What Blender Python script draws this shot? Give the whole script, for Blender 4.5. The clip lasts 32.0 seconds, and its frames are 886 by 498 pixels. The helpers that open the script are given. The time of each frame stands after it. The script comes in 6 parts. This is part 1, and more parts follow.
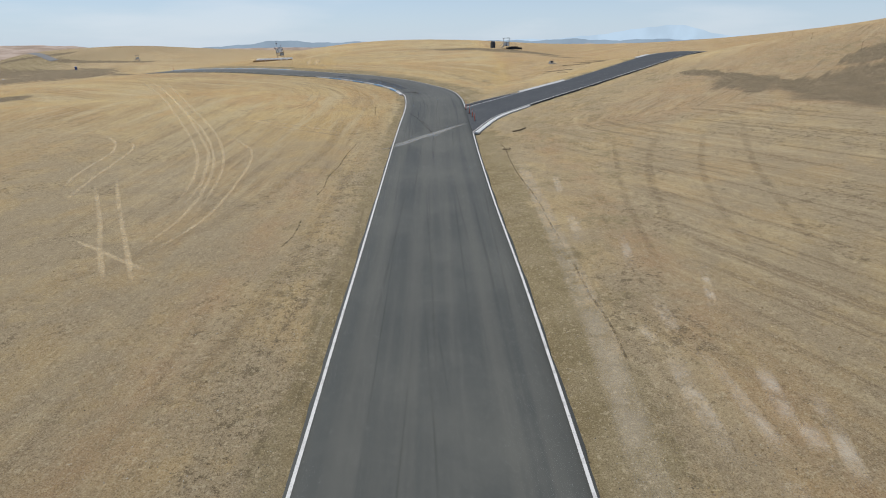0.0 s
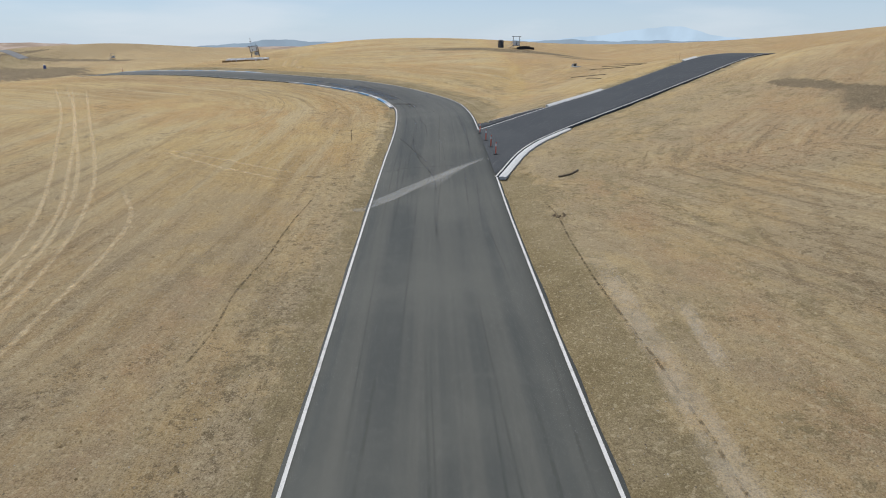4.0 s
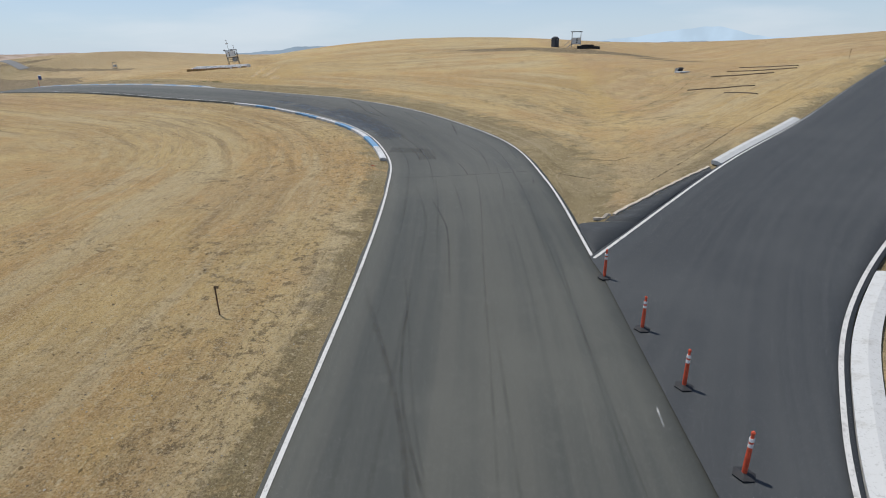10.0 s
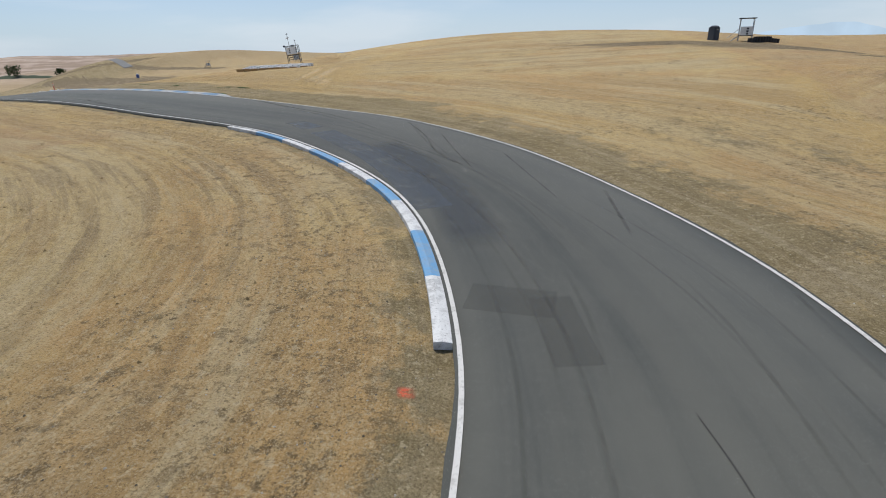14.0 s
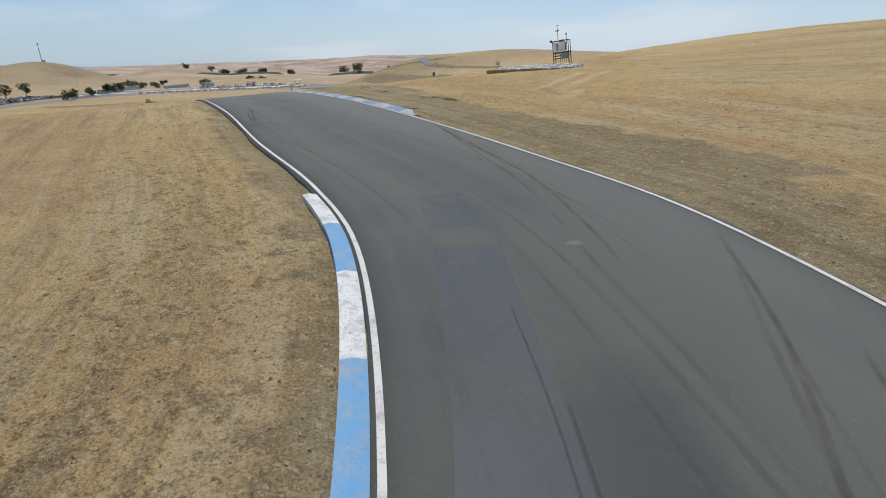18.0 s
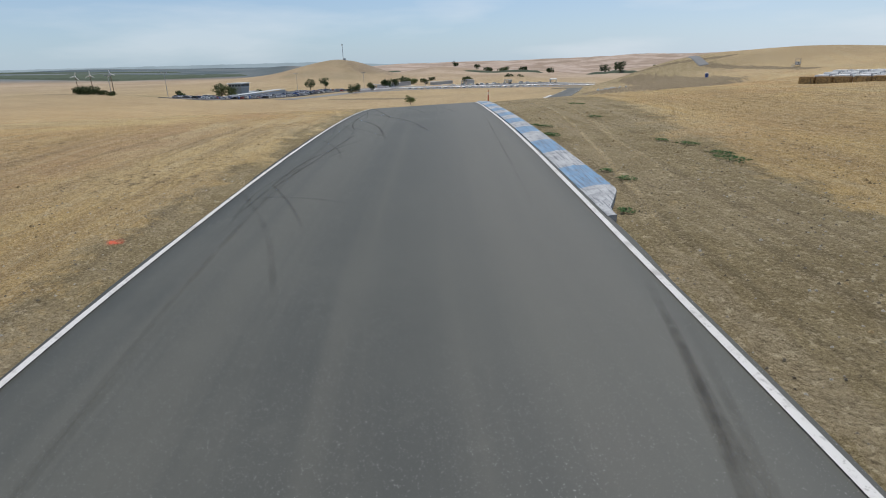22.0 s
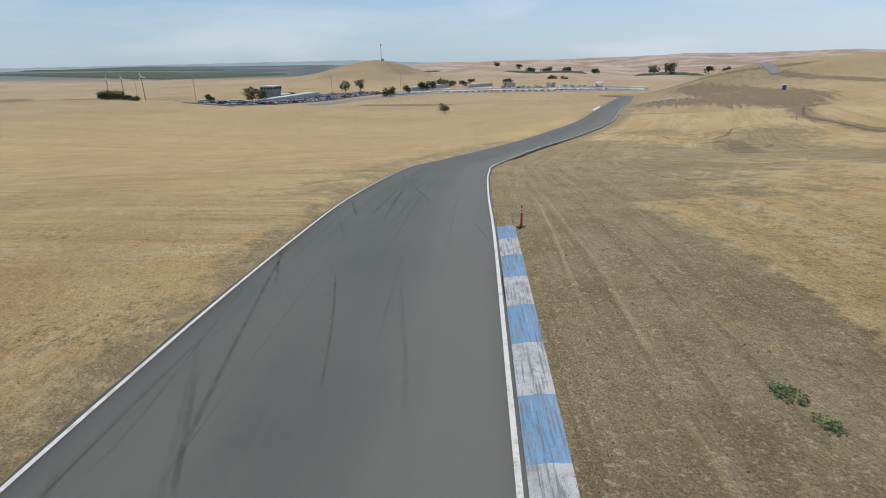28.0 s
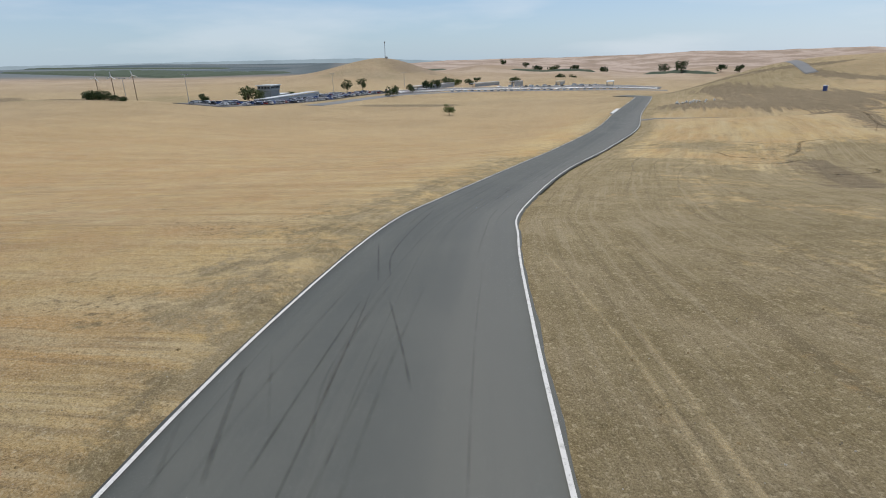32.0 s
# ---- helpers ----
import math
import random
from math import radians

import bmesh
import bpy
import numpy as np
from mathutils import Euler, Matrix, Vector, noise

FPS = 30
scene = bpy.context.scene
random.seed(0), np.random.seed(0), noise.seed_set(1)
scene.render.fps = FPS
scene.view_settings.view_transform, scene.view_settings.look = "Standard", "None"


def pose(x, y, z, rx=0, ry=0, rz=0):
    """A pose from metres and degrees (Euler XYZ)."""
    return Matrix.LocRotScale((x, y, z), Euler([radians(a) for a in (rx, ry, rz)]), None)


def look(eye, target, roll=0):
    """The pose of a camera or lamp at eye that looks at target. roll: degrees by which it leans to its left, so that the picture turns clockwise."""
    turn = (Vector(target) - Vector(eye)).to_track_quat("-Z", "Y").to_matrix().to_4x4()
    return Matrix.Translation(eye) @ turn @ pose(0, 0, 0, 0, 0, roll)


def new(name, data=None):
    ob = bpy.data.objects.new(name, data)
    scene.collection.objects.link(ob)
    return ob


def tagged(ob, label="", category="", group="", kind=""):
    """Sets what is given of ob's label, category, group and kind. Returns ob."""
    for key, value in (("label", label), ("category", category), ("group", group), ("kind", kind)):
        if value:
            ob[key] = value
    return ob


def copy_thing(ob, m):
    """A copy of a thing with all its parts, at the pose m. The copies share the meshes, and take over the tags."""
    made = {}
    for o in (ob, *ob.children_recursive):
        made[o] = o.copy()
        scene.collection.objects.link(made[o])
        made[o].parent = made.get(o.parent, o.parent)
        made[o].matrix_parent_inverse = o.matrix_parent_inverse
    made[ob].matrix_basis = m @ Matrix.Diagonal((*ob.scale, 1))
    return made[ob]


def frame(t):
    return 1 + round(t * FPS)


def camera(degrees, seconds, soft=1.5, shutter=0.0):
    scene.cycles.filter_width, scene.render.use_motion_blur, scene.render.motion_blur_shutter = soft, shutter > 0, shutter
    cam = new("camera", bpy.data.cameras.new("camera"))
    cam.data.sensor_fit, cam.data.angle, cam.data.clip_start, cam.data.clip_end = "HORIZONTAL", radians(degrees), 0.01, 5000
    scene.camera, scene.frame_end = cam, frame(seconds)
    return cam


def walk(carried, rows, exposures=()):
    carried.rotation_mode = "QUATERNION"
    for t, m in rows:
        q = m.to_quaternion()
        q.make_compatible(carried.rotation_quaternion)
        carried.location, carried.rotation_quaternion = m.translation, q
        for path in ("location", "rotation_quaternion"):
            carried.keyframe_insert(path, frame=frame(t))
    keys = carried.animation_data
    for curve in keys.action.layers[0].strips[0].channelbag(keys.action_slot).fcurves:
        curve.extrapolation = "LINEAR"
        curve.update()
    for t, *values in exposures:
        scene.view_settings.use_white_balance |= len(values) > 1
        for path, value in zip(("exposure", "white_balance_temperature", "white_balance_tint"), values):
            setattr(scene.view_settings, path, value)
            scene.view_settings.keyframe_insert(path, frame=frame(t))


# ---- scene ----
cam = camera(79.3, 32.0, soft=1.0)
PATH = [
    (0, (0.0, 0.0, 13.0), (0.0, 1.864, 12.275), -0.5),
    (0.5, (0.028, 2.959, 13.072), (0.026, 4.821, 12.343), -0.4),
    (1, (0.007, 5.987, 13.062), (0.008, 7.849, 12.332), -0.2),
    (1.5, (-0.067, 9.127, 13.002), (-0.066, 10.989, 12.272), -0.2),
    (2, (-0.247, 12.253, 12.965), (-0.243, 14.115, 12.236), -0.2),
    (2.5, (-0.374, 15.437, 12.92), (-0.37, 17.299, 12.191), -0.1),
    (3, (-0.553, 18.586, 12.803), (-0.544, 20.448, 12.074), -0.0),
    (3.5, (-0.682, 21.734, 12.681), (-0.671, 23.597, 11.953), 0.0),
    (5.5, (-0.85, 34.755, 12.338), (-0.832, 36.622, 11.621), -0.6),
    (6, (-0.911, 37.954, 12.285), (-0.892, 39.821, 11.568), -0.6),
    (6.5, (-0.984, 41.196, 12.218), (-0.962, 43.063, 11.502), -0.6),
    (7, (-1.019, 44.526, 12.093), (-0.997, 46.394, 11.378), -0.6),
    (7.5, (-1.065, 47.881, 11.984), (-1.042, 49.75, 11.271), -0.6),
    (8, (-1.099, 51.276, 11.887), (-1.074, 53.144, 11.175), -0.7),
    (8.5, (-1.134, 54.681, 11.797), (-1.107, 56.549, 11.083), -0.7),
    (9, (-1.163, 58.052, 11.719), (-1.168, 59.92, 11.005), -0.7),
    (9.5, (-1.265, 61.444, 11.545), (-1.315, 63.313, 10.834), -0.8),
    (10, (-1.34, 64.856, 11.421), (-1.436, 66.723, 10.711), -1.0),
    (10.5, (-1.576, 68.261, 11.349), (-1.695, 70.126, 10.637), -0.9),
    (11, (-1.94, 71.677, 11.259), (-2.075, 73.541, 10.547), -0.8),
    (11.5, (-2.333, 75.114, 11.157), (-2.484, 76.978, 10.446), -0.9),
    (12, (-2.825, 78.548, 11.048), (-2.989, 80.41, 10.338), -1.0),
    (12.5, (-3.321, 82.018, 10.977), (-3.521, 83.877, 10.267), -1.0),
    (13, (-3.852, 85.515, 10.929), (-4.112, 87.366, 10.217), -1.0),
    (13.5, (-4.444, 88.941, 10.847), (-4.774, 90.78, 10.135), -1.1),
    (14, (-5.025, 92.311, 10.688), (-5.433, 94.137, 9.98), -1.2),
    (14.5, (-5.695, 95.598, 10.593), (-6.189, 97.403, 9.886), -1.2),
    (16.5, (-9.02, 108.128, 10.296), (-9.969, 109.744, 9.598), -1.2),
    (17, (-10.076, 111.063, 10.238), (-11.158, 112.594, 9.543), -1.3),
    (17.5, (-11.243, 113.797, 10.205), (-12.422, 115.257, 9.513), -1.4),
    (18, (-12.65, 116.474, 10.127), (-13.909, 117.868, 9.439), -1.4),
    (18.5, (-14.294, 118.985, 10.141), (-15.618, 120.318, 9.454), -1.5),
    (19, (-16.022, 121.325, 10.15), (-17.415, 122.586, 9.465), -1.5),
    (19.5, (-17.74, 123.439, 10.153), (-19.195, 124.63, 9.47), -1.5),
    (20, (-19.571, 125.525, 10.088), (-21.08, 126.648, 9.407), -1.4),
    (20.5, (-21.516, 127.552, 10.036), (-23.041, 128.653, 9.357), -1.5),
    (21, (-23.47, 129.475, 10.028), (-25.089, 130.436, 9.352), -1.6),
    (21.5, (-25.322, 131.278, 9.964), (-27.05, 132.031, 9.294), -1.7),
    (22, (-27.331, 132.909, 9.945), (-29.081, 133.607, 9.273), -1.5),
    (22.5, (-29.312, 134.265, 10.552), (-31.069, 134.945, 9.88), -1.3),
    (23, (-31.314, 135.598, 11.89), (-33.078, 136.261, 11.221), -1.3),
    (23.5, (-33.158, 136.76, 12.446), (-34.926, 137.414, 11.778), -1.4),
    (24, (-35.025, 137.821, 12.578), (-36.797, 138.466, 11.911), -1.4),
    (24.5, (-36.934, 138.837, 12.939), (-38.711, 139.467, 12.272), -1.4),
    (25, (-38.825, 139.808, 13.293), (-40.607, 140.424, 12.625), -1.5),
    (25.5, (-40.751, 140.781, 13.535), (-42.535, 141.385, 12.864), -1.5),
    (27.5, (-49.654, 144.72, 13.691), (-51.448, 145.293, 13.018), -1.3),
    (28, (-51.984, 145.599, 13.735), (-53.779, 146.167, 13.06), -1.3),
    (28.5, (-54.353, 146.442, 13.757), (-56.15, 147.005, 13.081), -1.3),
    (29, (-56.728, 147.278, 13.776), (-58.525, 147.836, 13.099), -1.3),
    (29.5, (-59.068, 148.041, 13.822), (-60.865, 148.597, 13.143), -1.3),
    (30, (-61.464, 148.805, 13.825), (-63.26, 149.36, 13.144), -1.3),
    (30.5, (-63.91, 149.604, 13.825), (-65.707, 150.157, 13.143), -1.3),
    (31, (-66.377, 150.415, 13.809), (-68.175, 150.967, 13.128), -1.3),
    (31.5, (-68.894, 151.261, 13.78), (-70.692, 151.812, 13.099), -1.4),
    (32, (-71.41, 152.128, 13.675), (-73.208, 152.678, 12.994), -1.3),
]
walk(cam, [(t, look(eye, target, roll)) for t, eye, target, roll in PATH])

# ---- light ----
SUN_FROM = Vector((-0.32, 0.27, 0.91)).normalized()
world = bpy.data.worlds.new("sky")
scene.world = world
world.use_nodes = True
wn, wl = world.node_tree.nodes, world.node_tree.links
sky = wn.new("ShaderNodeTexSky")
sky.sky_type, sky.sun_disc = "NISHITA", False
sky.sun_elevation = math.asin(SUN_FROM.z)
sky.sun_rotation = math.atan2(SUN_FROM.x, SUN_FROM.y)
sky.altitude, sky.air_density, sky.dust_density, sky.ozone_density = 120.0, 0.8, 0.15, 3.0
wn["Background"].inputs["Strength"].default_value = 0.10
tint = wn.new("ShaderNodeMix")
tint.data_type, tint.blend_type = "RGBA", "MULTIPLY"
tint.inputs[0].default_value, tint.inputs[7].default_value = 1.0, (0.97, 1.0, 1.06, 1.0)
wl.new(sky.outputs[0], tint.inputs[6])
# thin high cloud
spot, wisps, thin = wn.new("ShaderNodeTexCoord"), wn.new("ShaderNodeTexNoise"), wn.new("ShaderNodeMapRange")
flat = wn.new("ShaderNodeVectorMath")
flat.operation, flat.inputs[1].default_value = "MULTIPLY", (1.6, 1.6, 9.0)
wl.new(spot.outputs["Generated"], flat.inputs[0])
wl.new(flat.outputs[0], wisps.inputs["Vector"])
wisps.inputs["Scale"].default_value, wisps.inputs["Detail"].default_value = 1.7, 6.0
for n, v in enumerate((0.50, 0.68, 0.0, 0.32)):
    thin.inputs[n + 1].default_value = v
wl.new(wisps.outputs["Fac"], thin.inputs[0])
# pale haze low over the horizon
low, haze, veil = wn.new("ShaderNodeSeparateXYZ"), wn.new("ShaderNodeMapRange"), wn.new("ShaderNodeMix")
wl.new(spot.outputs["Generated"], low.inputs[0])
wl.new(low.outputs["Z"], haze.inputs[0])
for n, v in enumerate((-0.02, 0.17, 0.92, 0.14)):
    haze.inputs[n + 1].default_value = v
veil.data_type = "RGBA"
dull, west = wn.new("ShaderNodeMix"), wn.new("ShaderNodeMapRange")
dull.data_type = "RGBA"
dull.inputs[6].default_value, dull.inputs[7].default_value = (5.3, 6.4, 7.65, 1.0), (3.9, 5.15, 6.3, 1.0)
for n, v in enumerate((-0.62, -1.0, 0.0, 1.0)):
    west.inputs[n + 1].default_value = v
wl.new(low.outputs["X"], west.inputs[0])
wl.new(west.outputs[0], dull.inputs[0])
wl.new(dull.outputs[2], veil.inputs[7])
wl.new(haze.outputs[0], veil.inputs[0])
wl.new(tint.outputs[2], veil.inputs[6])
cloud = wn.new("ShaderNodeMix")
cloud.data_type = "RGBA"
cloud.inputs[7].default_value = (7.9, 8.3, 8.8, 1.0)
wl.new(thin.outputs[0], cloud.inputs[0])
wl.new(veil.outputs[2], cloud.inputs[6])
wl.new(cloud.outputs[2], wn["Background"].inputs["Color"])
sun = new("sun", bpy.data.lights.new("sun", "SUN"))
sun.data.energy, sun.data.angle, sun.data.color = 3.3, radians(0.6), (1.0, 0.965, 0.91)
sun.matrix_world = look((0, 0, 80), Vector((0, 0, 80)) - SUN_FROM)


# ---- materials ----
class Nodes:
    """Short hand for building one node material."""

    def __init__(self, name, rough=0.9, metal=0.0):
        self.mat = bpy.data.materials.new(name)
        self.mat.use_nodes = True
        self.tree = self.mat.node_tree
        self.out = self.tree.nodes["Principled BSDF"]
        self.out.inputs["Roughness"].default_value = rough
        self.out.inputs["Metallic"].default_value = metal
        self.place = self.tree.nodes.new("ShaderNodeNewGeometry").outputs["Position"]

    def put(self, value, socket):
        if isinstance(value, bpy.types.NodeSocket):
            self.tree.links.new(value, socket)
        else:
            socket.default_value = (*value, 1.0) if isinstance(value, tuple) and len(value) == 3 and socket.type == "RGBA" else value

    def attribute(self, name, channel="Fac"):
        node = self.tree.nodes.new("ShaderNodeAttribute")
        node.attribute_name = name
        return node.outputs[channel]

    def scaled(self, vector, by):
        node = self.tree.nodes.new("ShaderNodeVectorMath")
        node.operation = "MULTIPLY"
        self.put(vector, node.inputs[0])
        node.inputs[1].default_value = by
        return node.outputs[0]

    def noise(self, scale, detail=4.0, vector=None, rough=0.55):
        node = self.tree.nodes.new("ShaderNodeTexNoise")
        self.put(self.place if vector is None else vector, node.inputs["Vector"])
        node.inputs["Scale"].default_value, node.inputs["Detail"].default_value = scale, detail
        node.inputs["Roughness"].default_value = rough
        return node.outputs["Fac"]

    def span(self, value, a, b, c=0.0, d=1.0):
        node = self.tree.nodes.new("ShaderNodeMapRange")
        node.interpolation_type = "SMOOTHSTEP"
        self.put(value, node.inputs[0])
        for n, v in enumerate((a, b, c, d)):
            node.inputs[n + 1].default_value = v
        return node.outputs[0]

    def maths(self, kind, a, b=0.0):
        node = self.tree.nodes.new("ShaderNodeMath")
        node.operation = kind
        self.put(a, node.inputs[0])
        self.put(b, node.inputs[1])
        return node.outputs[0]

    def mix(self, fac, a, b):
        node = self.tree.nodes.new("ShaderNodeMix")
        node.data_type = "RGBA"
        self.put(fac, node.inputs[0])
        self.put(a, node.inputs[6])
        self.put(b, node.inputs[7])
        return node.outputs[2]

    def bump(self, height, strength=0.3, distance=0.02):
        node = self.tree.nodes.new("ShaderNodeBump")
        node.inputs["Strength"].default_value, node.inputs["Distance"].default_value = strength, distance
        self.put(height, node.inputs["Height"])
        self.put(node.outputs[0], self.out.inputs["Normal"])

    def random(self):
        return self.tree.nodes.new("ShaderNodeObjectInfo").outputs["Random"]

    def done(self, colour):
        self.put(colour, self.out.inputs["Base Color"])
        return self.mat


def plain(name, colour, rough=0.7, metal=0.0, vary=0.15, scale=6.0):
    n = Nodes(name, rough, metal)
    dark = tuple(c * (1 - vary) for c in colour)
    light = tuple(min(1, c * (1 + vary)) for c in colour)
    fine = n.noise(scale * 6, 3)
    n.bump(fine, 0.15, 0.01)
    return n.done(n.mix(n.span(n.noise(scale, 5), 0.3, 0.7), dark, light))


def ground_material():
    n = Nodes("dry_grass_and_earth", 0.97)
    n.out.inputs["Specular IOR Level"].default_value = 0.12
    along, comb = n.attribute("track", "Vector"), n.attribute("rake", "Vector")
    whole = n.attribute("whole")
    near = n.maths("MULTIPLY", whole, n.span(n.attribute("edge"), 60, 160, 1.0, 0.0))
    # tones of the dry sward, from tens of metres down to one
    big = n.span(n.noise(0.031, 7, rough=0.62), 0.40, 0.60)
    rusty = n.span(n.noise(0.067, 7, rough=0.66), 0.47, 0.60)
    dusty = n.span(n.noise(0.104, 8, rough=0.70), 0.50, 0.61)
    mid = n.span(n.noise(0.55, 8, rough=0.68), 0.36, 0.64)
    lumps = n.noise(1.7, 8, rough=0.74)
    fine = n.noise(4.6, 6, rough=0.72)
    grit = n.noise(17.0, 4, rough=0.75)
    # combed by mowing and dragging
    rows = n.noise(1.0, 7, n.scaled(comb, (0.035, 0.42, 0.0)), 0.66)
    ruts = n.noise(1.0, 6, n.scaled(along, (0.05, 1.7, 0.0)), 0.62)
    combed = n.noise(1.0, 6, n.scaled(comb, (0.30, 3.1, 0.0)), 0.70)
    swath = n.noise(1.0, 6, n.scaled(comb, (0.012, 0.13, 0.0)), 0.62)
    furrow = n.noise(1.0, 5, n.scaled(comb, (0.05, 1.15, 0.0)), 0.62)
    straw = n.mix(big, (0.540, 0.368, 0.138), (0.605, 0.448, 0.205))
    straw = n.mix(n.maths("MULTIPLY", rusty, 0.8), straw, (0.520, 0.315, 0.122))
    straw = n.mix(n.maths("MULTIPLY", dusty, 0.45), straw, (0.490, 0.385, 0.218))
    straw = n.mix(n.maths("MULTIPLY", mid, 0.32), straw, (0.385, 0.260, 0.114))
    straw = n.mix(n.maths("MULTIPLY", whole, n.span(swath, 0.51, 0.60, 0.0, 0.65)), straw, (0.535, 0.418, 0.222))
    straw = n.mix(n.maths("MULTIPLY", whole, n.span(swath, 0.48, 0.39, 0.0, 0.60)), straw, (0.400, 0.264, 0.110))
    straw = n.mix(n.maths("MULTIPLY", n.span(rows, 0.52, 0.62), n.maths("MULTIPLY", near, 0.70)), straw, (0.555, 0.440, 0.250))
    straw = n.mix(n.maths("MULTIPLY", n.span(rows, 0.47, 0.37), n.maths("MULTIPLY", near, 0.62)), straw, (0.360, 0.244, 0.110))
    straw = n.mix(n.maths("MULTIPLY", n.span(combed, 0.53, 0.62), n.maths("MULTIPLY", near, 0.34)), straw, (0.235, 0.162, 0.080))
    straw = n.mix(n.maths("MULTIPLY", n.span(combed, 0.47, 0.38), n.maths("MULTIPLY", near, 0.36)), straw, (0.600, 0.480, 0.275))
    straw = n.mix(n.maths("MULTIPLY", n.attribute("parched"), n.span(n.noise(0.21, 7, rough=0.68), 0.40, 0.58, 0.45, 0.95)), straw, (0.352, 0.277, 0.168))
    straw = n.mix(n.maths("MULTIPLY", n.attribute("rust"), n.span(n.noise(0.35, 7, rough=0.7), 0.36, 0.60, 0.1, 0.75)), straw, (0.405, 0.246, 0.120))
    some = n.maths("MAXIMUM", n.attribute("tilled"), n.maths("MULTIPLY", near, n.span(n.noise(0.055, 4), 0.46, 0.60, 0.0, 0.8)))
    straw = n.mix(n.maths("MULTIPLY", n.span(furrow, 0.54, 0.60), n.maths("MULTIPLY", some, 0.62)), straw, (0.205, 0.148, 0.082))
    straw = n.mix(n.maths("MULTIPLY", n.span(furrow, 0.46, 0.39), n.maths("MULTIPLY", some, 0.45)), straw, (0.540, 0.435, 0.262))
    straw = n.mix(0.1, straw, (0.470, 0.372, 0.250))
    # duller tan that grows with distance, haze put into the straw colour
    hazy_tan = n.mix(n.span(n.noise(0.02, 7, rough=0.66), 0.42, 0.58), (0.400, 0.300, 0.172), (0.318, 0.238, 0.138))
    straw = n.mix(n.maths("MULTIPLY", n.attribute("valley"), 0.8), straw, hazy_tan)
    earth = n.mix(mid, (0.240, 0.186, 0.094), (0.312, 0.248, 0.134))
    earth = n.mix(n.span(n.noise(0.19, 7, rough=0.68), 0.46, 0.60, 0.0, 0.6), earth, (0.358, 0.285, 0.168))
    earth = n.mix(n.maths("MULTIPLY", whole, n.span(ruts, 0.53, 0.63, 0.0, 0.50)), earth, (0.392, 0.318, 0.202))
    earth = n.mix(n.maths("MULTIPLY", whole, n.span(ruts, 0.46, 0.37, 0.0, 0.45)), earth, (0.168, 0.130, 0.074))
    ragged = n.maths("ADD", n.span(n.noise(0.45, 8, rough=0.74), 0.3, 0.7, -0.42, 0.42), n.span(lumps, 0.3, 0.7, -0.12, 0.12))
    bare = n.maths("ADD", n.attribute("bare"), ragged)
    open_soil = n.span(bare, 0.27, 0.76)
    colour = n.mix(open_soil, straw, earth)
    soil = n.mix(mid, (0.150, 0.114, 0.070), (0.215, 0.165, 0.100))
    ploughed = n.maths("ADD", n.attribute("plough"), n.maths("MULTIPLY", whole, n.span(rows, 0.3, 0.7, -0.3, 0.3)))
    colour = n.mix(n.span(ploughed, 0.35, 0.7), colour, soil)
    # dark dead tufts, thick in places, their small shadows put into the colour
    zone = n.maths("MAXIMUM", n.attribute("tufted"), n.span(n.noise(0.15, 6, rough=0.68), 0.51, 0.62, 0.24, 0.9))
    zone = n.maths("MULTIPLY", zone, n.span(open_soil, 0.0, 1.0, 1.0, 0.55))
    colour = n.mix(n.maths("MULTIPLY", n.span(lumps, 0.525, 0.60), n.maths("MULTIPLY", zone, 0.80)), colour, (0.140, 0.104, 0.058))
    colour = n.mix(n.maths("MULTIPLY", n.span(fine, 0.55, 0.62), n.maths("MULTIPLY", zone, 0.75)), colour, (0.105, 0.078, 0.044))
    # bleached bits of straw and small pebbles
    colour = n.mix(n.span(fine, 0.44, 0.38, 0.0, 0.50), colour, (0.605, 0.500, 0.325))
    colour = n.mix(n.maths("MULTIPLY", n.span(grit, 0.53, 0.62, 0.0, 0.60), n.span(open_soil, 0.0, 1.0, 1.0, 0.6)), colour, (0.570, 0.470, 0.310))
    colour = n.mix(n.span(grit, 0.47, 0.38, 0.0, 0.55), colour, (0.118, 0.088, 0.050))
    # far hills: distance haze and the shade of their folds put into the colour
    hazy_hills = n.mix(n.span(n.noise(0.007, 8, rough=0.65), 0.42, 0.58), (0.45, 0.355, 0.285), (0.305, 0.230, 0.170))
    hazy_hills = n.mix(n.span(n.noise(0.03, 6, rough=0.6), 0.54, 0.66, 0.0, 0.5), hazy_hills, (0.235, 0.182, 0.130))
    colour = n.mix(n.attribute("pale"), colour, hazy_hills)
    # fields of the western plain, the blue of distance haze put into their colour
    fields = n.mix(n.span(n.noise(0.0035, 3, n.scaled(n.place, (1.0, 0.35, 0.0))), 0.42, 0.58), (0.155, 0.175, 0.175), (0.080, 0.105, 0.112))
    colour = n.mix(n.attribute("hazy_farm"), colour, fields)
    relief = n.maths("ADD", lumps, n.maths("MULTIPLY", fine, 0.45))
    relief = n.maths("ADD", relief, n.maths("MULTIPLY", n.maths("ADD", combed, furrow), n.maths("MULTIPLY", n.span(whole, 0.6, 1.0), 0.35)))
    n.bump(relief, 1.0, 0.26)
    return n.done(colour)


